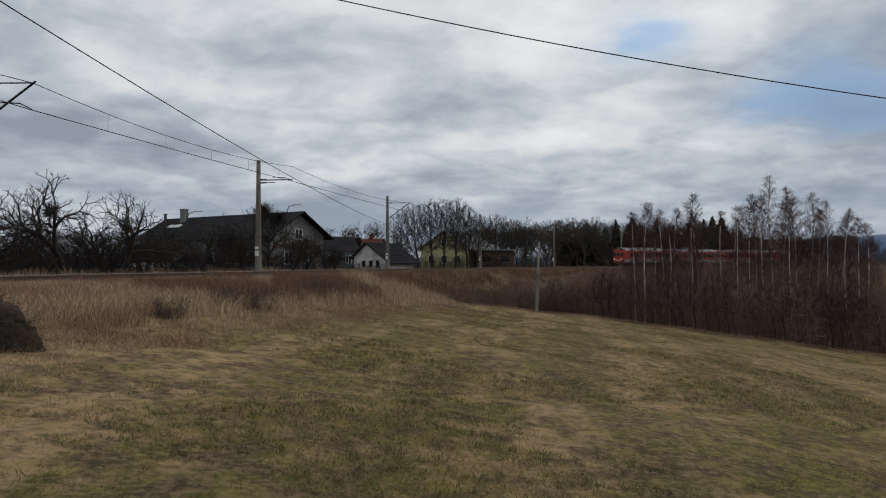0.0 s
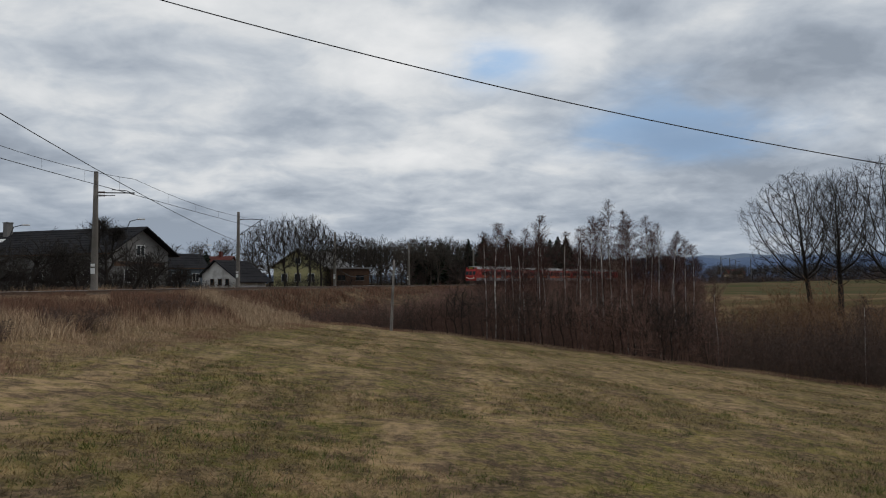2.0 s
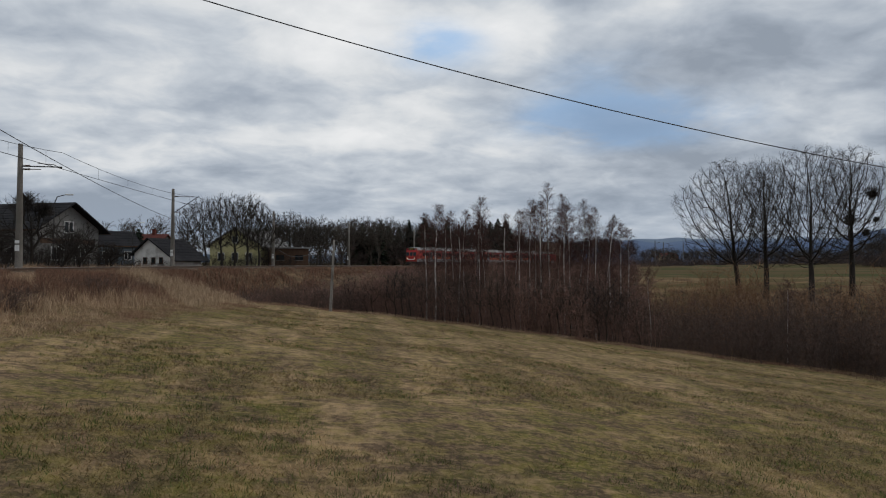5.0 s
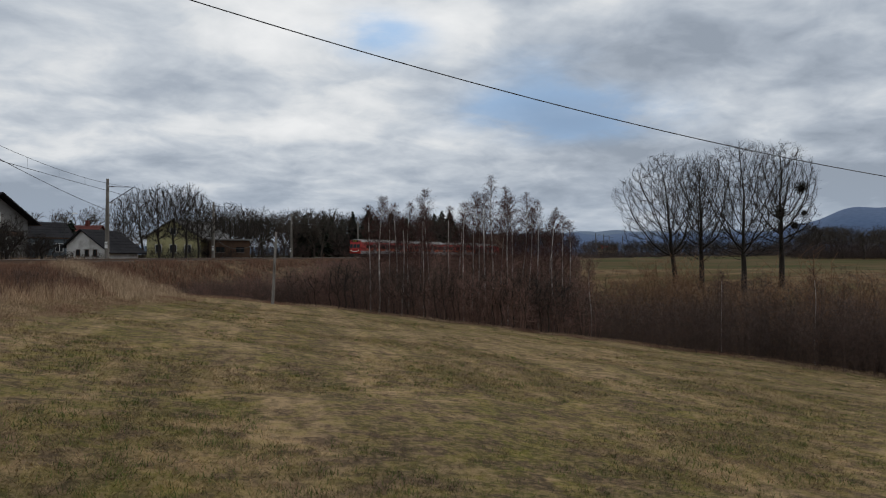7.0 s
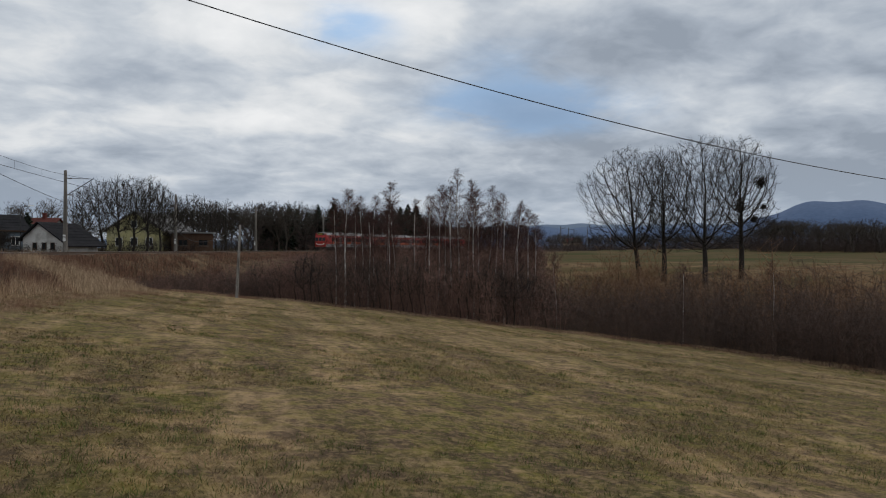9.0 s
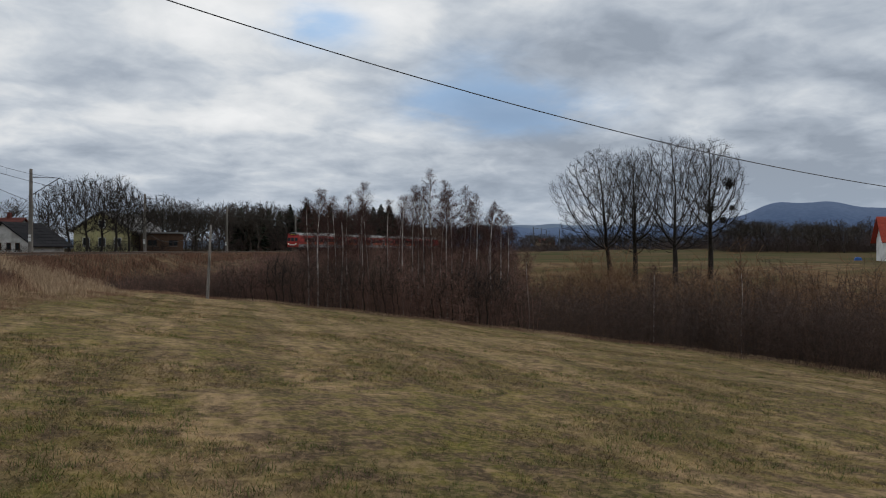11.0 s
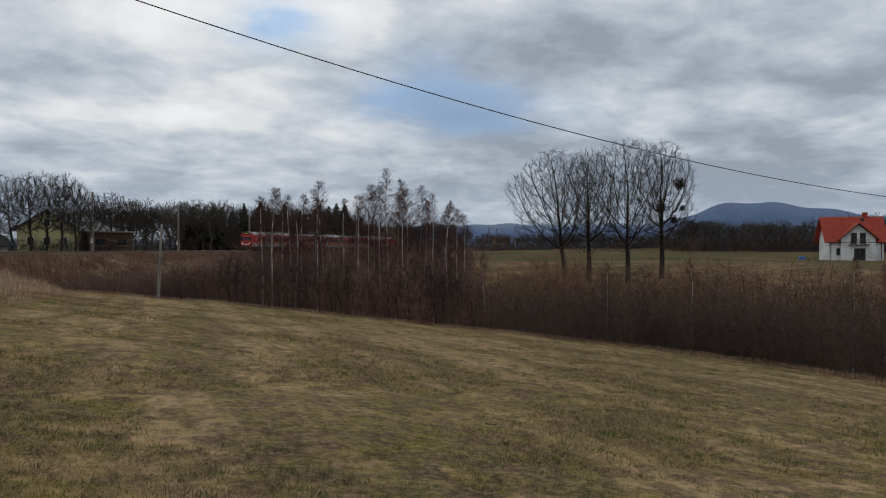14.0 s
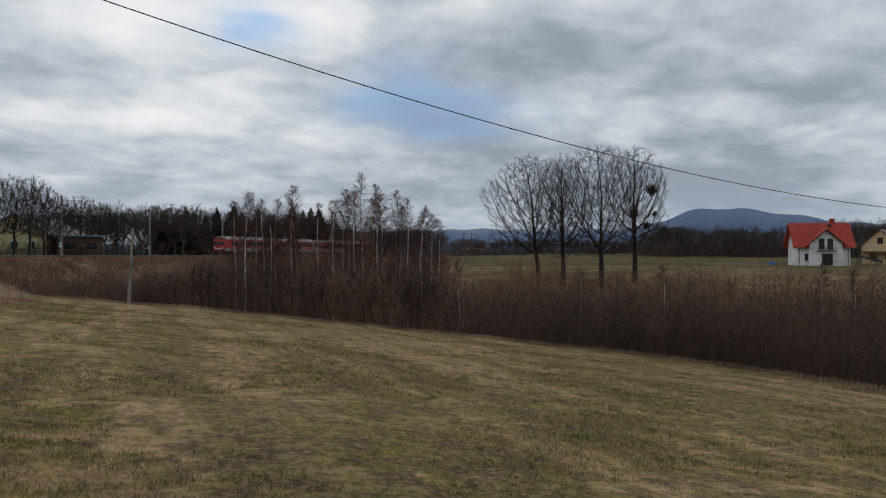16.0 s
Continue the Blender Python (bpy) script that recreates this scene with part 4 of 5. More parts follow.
for x, y, ztop in ((A[0] + (B - A)[0] * -0.32, 19.85, 12.0), (A[0] + (B - A)[0] * 1.16, 19.12, 3.75), (a[0], a[1], a[2] + 0.1)):
    pole = thing("utility_pole", pose(x, y, 0), "weathered wooden utility pole that carries a cable", "pole", "utility poles")
    zg = float(height(np.array([x]), np.array([y]))[0])
    T = Tubes()
    T.add([(0, 0, zg - 0.2), (0, 0, (zg + ztop) / 2), (0, 0, ztop)], [0.14, 0.12, 0.09], 10, True)
    T.build("shaft", M_POST, pole)

# twin post at the field's edge and its cable to the building beyond the track
px, py = polar(7.2, 51.5)
pz = float(height(np.array([px]), np.array([py]))[0])
post = thing("twin_post", pose(px, py, pz), "slim weathered twin post leaning at the edge of the field", "post")
for off in (-0.055, 0.055):
    T = Tubes()
    T.add([(off, 0, -0.2), (off * 0.8 + 0.11, 0, 2.5), (off * 0.6 + 0.22, 0, 1.6 + 0.0316 * 51.5 - pz)], [0.048, 0.044, 0.038], 7, True)
    T.build("pole", M_POST, post)
for zz in (0.8, 1.9, 3.0, 4.1):
    Solid().box(-0.12 + zz * 0.04, -0.05, zz, 0.14 + zz * 0.04, 0.05, zz + 0.08).build("spacer", M_POST, post)
T = Tubes()
strand(T, (px + 0.22, py, 3.15), (6.0, 116.6, 4.6), 1.5, 0.018, 16)
tagged(T.build("post_cable", M_WIRE), "thin cable slung from the twin post to a mast", "cable")

# masts of the far line
for k, (az, d, h) in enumerate(((31.9, 330, 11), (32.5, 350, 11), (32.9, 380, 11), (33.9, 330, 10))):
    x, y = polar(az, d)
    far_mast = thing("catenary_mast", pose(x, y, float(height(np.array([x]), np.array([y]))[0])), "thin far catenary mast beyond the meadow", "mast", "far catenary masts")
    T = Tubes()
    T.add([(0, 0, -0.3), (0, 0, h)], [0.22, 0.16], 6, True)
    T.build("shaft", M_STEEL, far_mast)
    T = Tubes()
    T.add([(0, 0, h - 1), (2.6, 0, h - 0.6)], [0.07, 0.07], 4)
    T.build("strut", M_STEEL, far_mast)

# ---- train ----
M_RED = material("train_red_paint", (0.27, 0.016, 0.013), (0.38, 0.024, 0.019), 0.8, 0.45, 12.0, 0.03, extra=(0.24, 0.015, 0.012), extra_scale=0.7)
M_ORANGE = material("train_orange_paint", (0.38, 0.065, 0.018), (0.48, 0.09, 0.024), 0.8, 0.45, 12.0, 0.03)
M_GREY = material("train_grey_paint", (0.17, 0.17, 0.175), (0.27, 0.27, 0.27), 0.9, 0.5, 10.0, 0.05, extra=(0.20, 0.18, 0.17), extra_scale=0.9)
M_ROOF = material("train_roof", (0.20, 0.20, 0.20), (0.32, 0.31, 0.30), 0.8, 0.6, 8.0, 0.1, extra=(0.14, 0.12, 0.11), extra_scale=0.6)
M_GLASS = material("dark_window_glass", (0.012, 0.014, 0.016), (0.03, 0.033, 0.036), 1.0, 0.08, 6.0, 0.0)
M_UNDER = material("underframe_grime", (0.018, 0.016, 0.014), (0.045, 0.04, 0.036), 2.0, 0.8, 15.0, 0.2)
M_YELLOW = material("yellow_paint", (0.60, 0.42, 0.04), (0.72, 0.52, 0.07), 2.0, 0.5, 15.0, 0.0)
M_LAMP = bpy.data.materials.new("headlight_lens")
M_LAMP.use_nodes = True
M_LAMP.node_tree.nodes["Principled BSDF"].inputs["Emission Color"].default_value = (1.0, 0.75, 0.4, 1)
M_LAMP.node_tree.nodes["Principled BSDF"].inputs["Emission Strength"].default_value = 0.6

CAR, W = 23.6, 1.44


def rail_car(train, s_mid, cab):
    """One car under the train's Empty: y runs to the rear, z from the rail. cab: 1 front, -1 rear, 0 none."""
    pa, _ = on_track(s_mid - 7)
    pb, _ = on_track(s_mid + 7)
    d = (pb - pa) / np.linalg.norm(pb - pa)
    mid = (pa + pb) / 2
    car = new("rail_car")
    car.parent = train
    car.matrix_basis = pose(mid[0], mid[1], RAIL_Z, 0, 0, -math.degrees(math.atan2(d[0], d[1])))
    h = CAR / 2 - 0.25
    sect = [(-W, 1.55), (-W, 3.25), (-W + 0.05, 3.55), (W - 0.05, 3.55), (W, 3.25), (W, 1.55)]
    Solid().prism(sect, -h, h).build("body", M_RED, car, 0.02)
    Solid().prism([(-W, 0.95), (-W, 1.55), (W, 1.55), (W, 0.95), (W - 0.08, 0.85), (-W + 0.08, 0.85)], -h, h).build("lower_panel", M_GREY, car)
    Solid().prism([(-W + 0.05, 3.55), (-W + 0.25, 3.85), (-0.7, 4.12), (0, 4.2), (0.7, 4.12), (W - 0.25, 3.85), (W - 0.05, 3.55)], -h, h).build("roof", M_ROOF, car)
    Solid().box(-W + 0.25, -h + 0.3, 0.45, W - 0.25, h - 0.3, 0.87).build("underframe", M_UNDER, car)
    doors = (-6.2, 0.0, 6.2) if cab == 0 else (-5.2 * cab, 0.6 * cab, 6.4 * cab)
    for sx in (-1, 1):
        x0, x1 = sorted((sx * W, sx * (W + 0.012)))
        for y in doors:
            Solid().box(x0, y - 0.65, 1.0, x1 + (0.01 if sx > 0 else 0), y + 0.65, 3.2).build("door", M_GREY, car)
            for q in (-0.32, 0.32):
                xx0, xx1 = sorted((sx * (W + 0.02), sx * (W + 0.036)))
                Solid().box(xx0, y + q - 0.2, 2.1, xx1, y + q + 0.2, 3.0).build("door_window", M_GLASS, car)
        edges = sorted([-h + (2.4 if cab == 1 else 0.4), h - (2.4 if cab == -1 else 0.4)] + [q for y in doors for q in (y - 0.85, y + 0.85)])
        for e0, e1 in zip(edges[::2], edges[1::2]):
            if e1 - e0 < 0.8:
                continue
            Solid().box(x0, e0, 1.6, x1, e1, 2.08).build("orange_band", M_ORANGE, car)
            n = max(1, int((e1 - e0) / 1.5))
            wd = (e1 - e0) / n
            for k in range(n):
                Solid().box(x0, e0 + k * wd + 0.12, 2.15, x1, e0 + (k + 1) * wd - 0.12, 3.0).build("window", M_GLASS, car)
    for y in (-7.1, 7.1):
        bogie = new("bogie")
        bogie.parent = car
        bogie.matrix_basis = pose(0, y, 0)
        Solid().box(-1.15, -1.7, 0.35, 1.15, 1.7, 0.62).build("bogie_frame", M_UNDER, bogie, 0.03)
        for yy in (-1.25, 1.25):
            for xx in (-0.78, 0.78):
                T = Tubes()
                T.add([(xx - 0.06, yy, 0.46), (xx + 0.06, yy, 0.46)], [0.46, 0.46], 14, True)
                T.build("wheel", M_UNDER, bogie)
    for y in (-4.5, -1.5, 2.0, 5.0):
        Solid().box(-0.55, y - 0.5, 4.15, 0.55, y + 0.5, 4.34).build("roof_vent", M_ROOF, car, 0.03)
    if cab:
        f = -h * cab
        o = -cab
        prof = [(0, 0.85), (o * 0.28, 0.95), (o * 0.34, 2.0), (o * 0.12, 3.25), (o * -0.1, 3.95), (0, 3.95)] if o < 0 else [(0, 0.85), (0, 3.95), (-0.1 * -1, 3.95), (0.12, 3.25), (0.34, 2.0), (0.28, 0.95)]
        ob = Solid().prism([(f + a, b) for a, b in prof], -W + 0.04, W - 0.04, "x").build("cab_front", M_RED, car, 0.03)
        fy = f + o * 0.3
        for xc in (-0.92, 0, 0.92):
            wdw = Solid().box(xc - 0.38, -0.02, 0, xc + 0.38, 0.02, 0.85).build("windscreen", M_GLASS, car)
            wdw.matrix_basis = pose(0, f + o * 0.345, 2.2, 10 * -o * -1 if o < 0 else -10 * -1, 0, 0)
        for xc in (-0.95, 0.95):
            T = Tubes()
            T.add([(xc, fy, 1.62), (xc, fy + o * 0.09, 1.62)], [0.19, 0.17], 14, True)
            light = T.build("headlight", M_UNDER, car)
            T = Tubes()
            T.add([(xc, fy + o * 0.08, 1.62), (xc, fy + o * 0.10, 1.62)], [0.13, 0.12], 12, True)
            T.build("lens", M_LAMP, light)
        Solid().box(-0.75, min(fy, fy + o * 0.06), 1.3, 0.75, max(fy, fy + o * 0.06), 1.48).build("white_stripe", M_ENAMEL, car)
        Solid().box(-0.75, min(f - o * 0.2, f + o * 0.15), 3.55, 0.75, max(f - o * 0.2, f + o * 0.15), 4.05).build("destination_box", M_UNDER, car, 0.03)
        for k in range(3):
            Solid().box(-0.5 + k * 0.36, min(f + o * 0.15, f + o * 0.165), 3.7, -0.24 + k * 0.36, max(f + o * 0.15, f + o * 0.165), 3.86).build("sign_bar", M_YELLOW, car)
        Solid().box(-1.2, min(fy, fy + o * 0.25), 0.3, 1.2, max(fy, fy + o * 0.25), 0.72).build("buffer_beam", M_UNDER, car, 0.04)
    else:
        panto = new("pantograph")
        panto.parent = car
        panto.matrix_basis = pose(0, -4, 4.2)
        for a, b in (((-0.5, 0, 0), (-0.4, 1.3, 0.9)), ((0.5, 0, 0), (0.4, 1.3, 0.9)), ((-0.4, 1.3, 0.9), (-0.5, 0.2, 2.2)), ((0.4, 1.3, 0.9), (0.5, 0.2, 2.2)), ((-0.85, 0.2, 2.2), (0.85, 0.2, 2.2))):
            T = Tubes()
            T.add([a, b], [0.035, 0.03], 5)
            T.build("pantograph_arm", M_STEEL, panto)
    return car


front_s = float(LINE_S[np.argmin(np.abs(np.degrees(np.arctan2(LINE[:, 0], LINE[:, 1])) - 13.3) + (LINE[:, 1] < 60) * 99)])
train = thing("train", Matrix(), "red and orange electric train with grey roof on the embankment", "train")
for k in range(3):
    rail_car(train, front_s + CAR * (k + 0.5), (1, 0, -1)[k])
for k in (1, 2):
    p, d = on_track(front_s + CAR * k)
    ob = Solid().box(-1.1, -0.35, 0.9, 1.1, 0.35, 3.7).build("gangway", M_UNDER, train, 0.03)
    ob.matrix_basis = pose(p[0], p[1], RAIL_Z, 0, 0, -math.degrees(math.atan2(d[0], d[1])))

# ---- houses ----
M_WHITE = material("white_render", (0.66, 0.66, 0.65), (0.80, 0.80, 0.79), 0.6, 0.9, 12.0, 0.15, extra=(0.60, 0.60, 0.59), extra_scale=0.4)
M_OLDWHITE = material("old_whitewash", (0.55, 0.54, 0.51), (0.74, 0.73, 0.70), 0.8, 0.9, 12.0, 0.2, extra=(0.34, 0.32, 0.29), extra_scale=0.5)
M_BEIGE = material("beige_render", (0.52, 0.38, 0.22), (0.64, 0.48, 0.29), 0.6, 0.9, 12.0, 0.15)
M_CREAM = material("yellow_render", (0.34, 0.31, 0.15), (0.45, 0.41, 0.21), 0.5, 0.9, 12.0, 0.15, extra=(0.34, 0.32, 0.18), extra_scale=0.3)
M_GREYWALL = material("grey_render", (0.13, 0.125, 0.118), (0.22, 0.21, 0.20), 0.5, 0.9, 10.0, 0.2)
M_BLUEWALL = material("blue_grey_cladding", (0.085, 0.11, 0.135), (0.14, 0.17, 0.195), 0.5, 0.8, 8.0, 0.1)
M_TILE = material("red_roof_tiles", (0.26, 0.036, 0.021), (0.39, 0.058, 0.033), 0.9, 0.7, 9.0, 0.3)
M_OLDTILE = material("old_dark_tiles", (0.07, 0.020, 0.015), (0.13, 0.034, 0.025), 0.9, 0.8, 9.0, 0.3)
M_SLATE = material("dark_roof_felt", (0.014, 0.014, 0.016), (0.034, 0.033, 0.035), 0.7, 0.9, 9.0, 0.3)
M_SLATE.node_tree.nodes["Principled BSDF"].inputs["Specular IOR Level"].default_value = 0.06
M_BROWN = material("brown_timber", (0.05, 0.028, 0.016), (0.11, 0.06, 0.035), 1.5, 0.7, 20.0, 0.2)


def add_window(parent, x, z, w, h, y=0.0, frame_mat=None, mullion=True, name="window"):
    """On a wall that faces -y, its face at y: frame, sill, pane and bar."""
    ob = new(name)
    ob.parent = parent
    ob.matrix_basis = pose(x, y, z)
    fm = frame_mat or M_ENAMEL
    t = 0.07
    s = Solid()
    s.box(-w / 2, -0.05, 0, -w / 2 + t, 0.06, h).box(w / 2 - t, -0.05, 0, w / 2, 0.06, h)
    s.box(-w / 2 + t, -0.05, 0, w / 2 - t, 0.06, t).box(-w / 2 + t, -0.05, h - t, w / 2 - t, 0.06, h)
    if mullion:
        s.box(-t / 2, -0.045, t, t / 2, 0.05, h - t)
    s.build("frame", fm, ob)
    Solid().box(-w / 2 + t, -0.02, t, w / 2 - t, 0.02, h - t).build("pane", M_GLASS, ob)
    Solid().box(-w / 2 - 0.06, -0.12, -0.06, w / 2 + 0.06, 0.0, 0.0).build("sill", M_GREYWALL, ob)
    return ob


def tiled_slope(parent, name, p00, p10, p01, mat, thick=0.12, rows=0):
    """A roof slope: from eave corner p00 along the eave to p10 and up to p01; raised tile courses."""
    p00, p10, p01 = (np.array(p, float) for p in (p00, p10, p01))
    u, v = p10 - p00, p01 - p00
    n = unit(np.cross(u, v))
    if n[2] < 0:
        n = -n
    rows = max(rows, 1)
    lift = 0.03 if rows > 1 else 0.0
    prof = [p00 - n * thick]
    for r in range(rows):
        prof += [p00 + v * (r / rows) + n * lift, p00 + v * ((r + 1) / rows)]
    prof.append(p01 - n * thick)
    k = len(prof)
    V = [q for q in prof] + [q + u for q in prof]
    F = [tuple(range(k)), tuple(range(2 * k - 1, k - 1, -1))] + [(i, (i + 1) % k, k + (i + 1) % k, k + i) for i in range(k)]
    ob = mesh_object(name, V, F, mat, parent)
    bm = bmesh.new()
    bm.from_mesh(ob.data)
    bmesh.ops.recalc_face_normals(bm, faces=bm.faces)
    bm.to_mesh(ob.data)
    bm.free()
    return ob


def gable_house(name, m, w, depth, eave, ridge, wall, roof, label, over=0.5, side_over=0.4, rows=14, base=0.6):
    """Ridge along x; the front wall faces -y. Origin in the middle of the front wall's foot."""
    h = thing(name, m, label, "house")
    s = Solid().prism([(0, -base), (0, eave), (depth / 2, ridge - 0.1), (depth, eave), (depth, -base)], -w / 2, w / 2, "x")
    s.build("wall", wall, h)
    slope = (ridge - eave) / (depth / 2)
    e = eave - over * slope
    tiled_slope(h, "roof", (-w / 2 - side_over, -over, e + 0.12), (w / 2 + side_over, -over, e + 0.12), (-w / 2 - side_over, depth / 2, ridge + 0.12), roof, rows=rows)
    tiled_slope(h, "roof", (-w / 2 - side_over, depth + over, e + 0.12), (w / 2 + side_over, depth + over, e + 0.12), (-w / 2 - side_over, depth / 2, ridge + 0.12), roof, rows=rows)
    for y in (-over - 0.06, depth + over + 0.06):
        T = Tubes()
        T.add([(-w / 2 - side_over, y, e + 0.03), (w / 2 + side_over, y, e + 0.03)], [0.07, 0.07], 6)
        T.build("gutter", M_BROWN, h)
    return h


def chimney(parent, x, y, z0, z1, mat, wd=0.3):
    s = Solid().box(x - wd, y - wd, z0, x + wd, y + wd, z1).box(x - wd - 0.06, y - wd - 0.06, z1, x + wd + 0.06, y + wd + 0.06, z1 + 0.1)
    return s.build("chimney", mat, parent)


def facing(az, d, z, turn=0.0):
    """A pose at that azimuth and distance whose -y looks at the eye, turned by so many degrees."""
    x, y = polar(az, d)
    return pose(x, y, z, 0, 0, -az + turn)


# white house with the red roof beyond the meadow
d = 165.0
zf = -0.25
rh = gable_house("house", facing(57.58, d, zf, 14), 9.7, 8.0, 4.3, 8.55, M_WHITE, M_TILE, "white rendered house with a red tiled roof and balcony", 0.8, 0.9, 18)
gx, gw = 0.2, 3.3
Solid().prism([(gx - gw + 0.3, -0.6), (gx - gw + 0.3, 4.3), (gx, 6.95), (gx + gw - 0.3, 4.3), (gx + gw - 0.3, -0.6)], -0.9, 0.05, "y").build("gable_wall", M_WHITE, rh)
for sx in (-1, 1):
    tiled_slope(rh, "gable_roof", (gx + sx * (gw + 0.35), -1.6, 4.0), (gx + sx * (gw + 0.35), 2.6, 4.0), (gx, -1.6, 7.3), M_TILE, 0.14, 9)
    Solid().prism([(gx + sx * (gw + 0.35), 3.72), (gx + sx * (gw + 0.35), 3.92), (gx, 7.22), (gx, 7.02)], -1.66, -1.605, "y").build("bargeboard", M_BROWN, rh)
for x in (gx - 0.78, gx + 0.78):
    add_window(rh, x, 3.25, 1.05, 2.1, -0.9, M_BROWN, False, "balcony_door")
Solid().box(gx - 1.75, -2.0, 2.95, gx + 1.75, -0.9, 3.12).build("balcony_slab", M_GREYWALL, rh)
rail = new("balcony_railing")
rail.parent = rh
Solid().box(gx - 1.72, -1.98, 4.02, gx + 1.72, -1.93, 4.08).build("top_rail", M_BROWN, rail)
for k in range(19):
    x = gx - 1.68 + k * 3.36 / 18
    Solid().box(x - 0.015, -1.97, 3.12, x + 0.015, -1.94, 4.02).build("baluster", M_BROWN, rail)
add_window(rh, gx + 0.25, 0.1, 2.0, 2.25, -0.9, M_BROWN, True, "patio_door")
add_window(rh, -2.95, 1.0, 1.0, 1.35, -0.03, M_BROWN, True)
for x in (-4.45, 4.45):
    T = Tubes()
    T.add([(x, -0.1, 0), (x, -0.1, 4.0)], [0.06, 0.06], 6)
    T.build("downpipe", M_BROWN, rh)
chimney(rh, 2.6, 4.2, 7.6, 9.4, M_TILE, 0.42)
Solid().box(1.6, 3.0, 7.75, 2.2, 3.1, 8.3).build("skylight", M_GLASS, rh)
x, y = polar(60.2, 158)
trailer = thing("garden_frame", pose(x, y, -0.2, 0, 0, -60), "dark covered frame of timber and tarpaulin beside the white house", "frame")
for k in range(6):
    T = Tubes()
    T.add([(-2 + k * 0.8, 0, -0.2), (-1.4 + k * 0.7, 0.4, 2.3 - k * 0.22)], [0.05, 0.05], 5)
    T.build("pole", M_STEEL, trailer)
Solid().prism([(-2.0, 2.2), (2.4, 1.1), (2.4, 0.5), (-1.0, 1.6)], 0.1, 1.4).build("tarpaulin", M_STEEL, trailer)
M_TARP = material("blue_tarpaulin", (0.03, 0.10, 0.34), (0.06, 0.17, 0.48), 1.0, 0.5, 8.0, 0.2)
x, y = polar(54.3, 172)
Solid().prism([(-0.75, -0.2), (-0.65, 0.45), (-0.25, 0.75), (0.1, 0.6), (0.55, 0.65), (0.75, -0.2)], -0.6, 0.6).build("tarpaulin_pile", M_TARP, None, 0.12).matrix_basis = pose(x, y, float(height(np.array([x]), np.array([y]))[0]), 0, 0, -50)
tagged(bpy.data.objects["tarpaulin_pile"], "pile covered with a bright blue tarpaulin on grass", "pile")

oh = gable_house("house", facing(60.95, 185, -0.2, 70) @ pose(5.5, -3.8, 0), 11, 7.6, 4.2, 7.6, M_BEIGE, M_BROWN, "beige rendered house with a brown gabled roof", 0.4, 0.5, 10)
gab = new("gable_front")
gab.parent = oh
gab.matrix_basis = pose(-5.5, 3.8, 0, 0, 0, -90)
add_window(gab, 0.0, 4.6, 1.1, 1.3, -0.03, M_BROWN)
add_window(gab, -1.5, 1.2, 1.1, 1.4, -0.03, M_BROWN)
add_window(gab, 1.6, 1.2, 1.1, 1.4, -0.03, M_BROWN)
Solid().box(-3.5, -2.0, 2.7, 3.0, 0.0, 2.9).build("porch_roof", M_BROWN, gab)
for x in (-3.2, 0, 2.7):
    Solid().box(x - 0.08, -1.9, -0.3, x + 0.08, -1.74, 2.7).build("porch_post", M_BROWN, gab)


def placed(x0, y0, x1, y1, z):
    """A pose in the middle between two points, its x from the first to the second."""
    return pose((x0 + x1) / 2, (y0 + y1) / 2, z, 0, 0, math.degrees(math.atan2(y1 - y0, x1 - x0)))


# long house behind the orchard: the ridge runs back from its near gable
ha = gable_house("house", placed(-38.6, 92.6, -17.6, 79.2, 0.9), 22.5, 8.4, 4.25, 6.75, M_GREYWALL, M_SLATE, "long grey house with a dark low-pitched roof behind bare trees", 0.8, 0.9, 10)
for k in range(6):
    add_window(ha, -9 + k * 3.5, 0.9, 1.3, 1.3, -0.03, M_ENAMEL)
chimney(ha, -7.5, 3.4, 5.8, 7.8, M_GREYWALL, 0.35)
chimney(ha, -9.6, 2.2, 5.2, 7.2, M_STEEL, 0.12)
for x in (-8.2, -6.9):
    ob = Solid().box(-0.5, -0.35, 0, 0.5, 0.35, 0.08).build("skylight", M_ENAMEL, ha)
    ob.matrix_basis = pose(x, 2.0, 5.65, 31, 0, 0)
gab = new("gable_front")
gab.parent = ha
gab.matrix_basis = pose(11.25, 4.2, 0, 0, 0, 90)
add_window(gab, -1.6, 0.9, 1.3, 1.4, -0.03)
add_window(gab, 1.6, 0.9, 1.3, 1.4, -0.03)
add_window(gab, 0.0, 3.7, 1.2, 1.2, -0.03)
Solid().box(-3.6, -0.06, 2.6, 3.6, -0.003, 3.1).build("timber_band", M_BROWN, gab)

# white shed and its dark roof
sh = gable_house("shed", placed(-11.2, 96.0, -7.6, 93.6, 1.0), 0.1, 0.1, 0.05, 0.09, M_OLDWHITE, M_SLATE, "small whitewashed outbuilding with a dark sloping roof", 0, 0, 1, 0.0)
for o in list(sh.children):
    bpy.data.objects.remove(o)
sh["category"] = "outbuilding"
Solid().prism([(-2.6, -0.5), (-2.6, 1.75), (-0.5, 3.45), (2.6, 1.3), (2.6, -0.5)], 0, 6.0, "y").build("wall", M_OLDWHITE, sh)
tiled_slope(sh, "roof", (-3.1, -0.4, 1.5), (-3.1, 6.4, 1.5), (-0.5, -0.4, 3.62), M_SLATE, 0.12, 6)
tiled_slope(sh, "roof", (3.6, -0.4, 0.85), (3.6, 6.4, 0.85), (-0.5, -0.4, 3.62), M_SLATE, 0.12, 8)
for x in (-1.0, 0.2, 1.3):
    add_window(sh, x, 0.45, 0.55, 0.8, -0.03, M_BROWN, False)

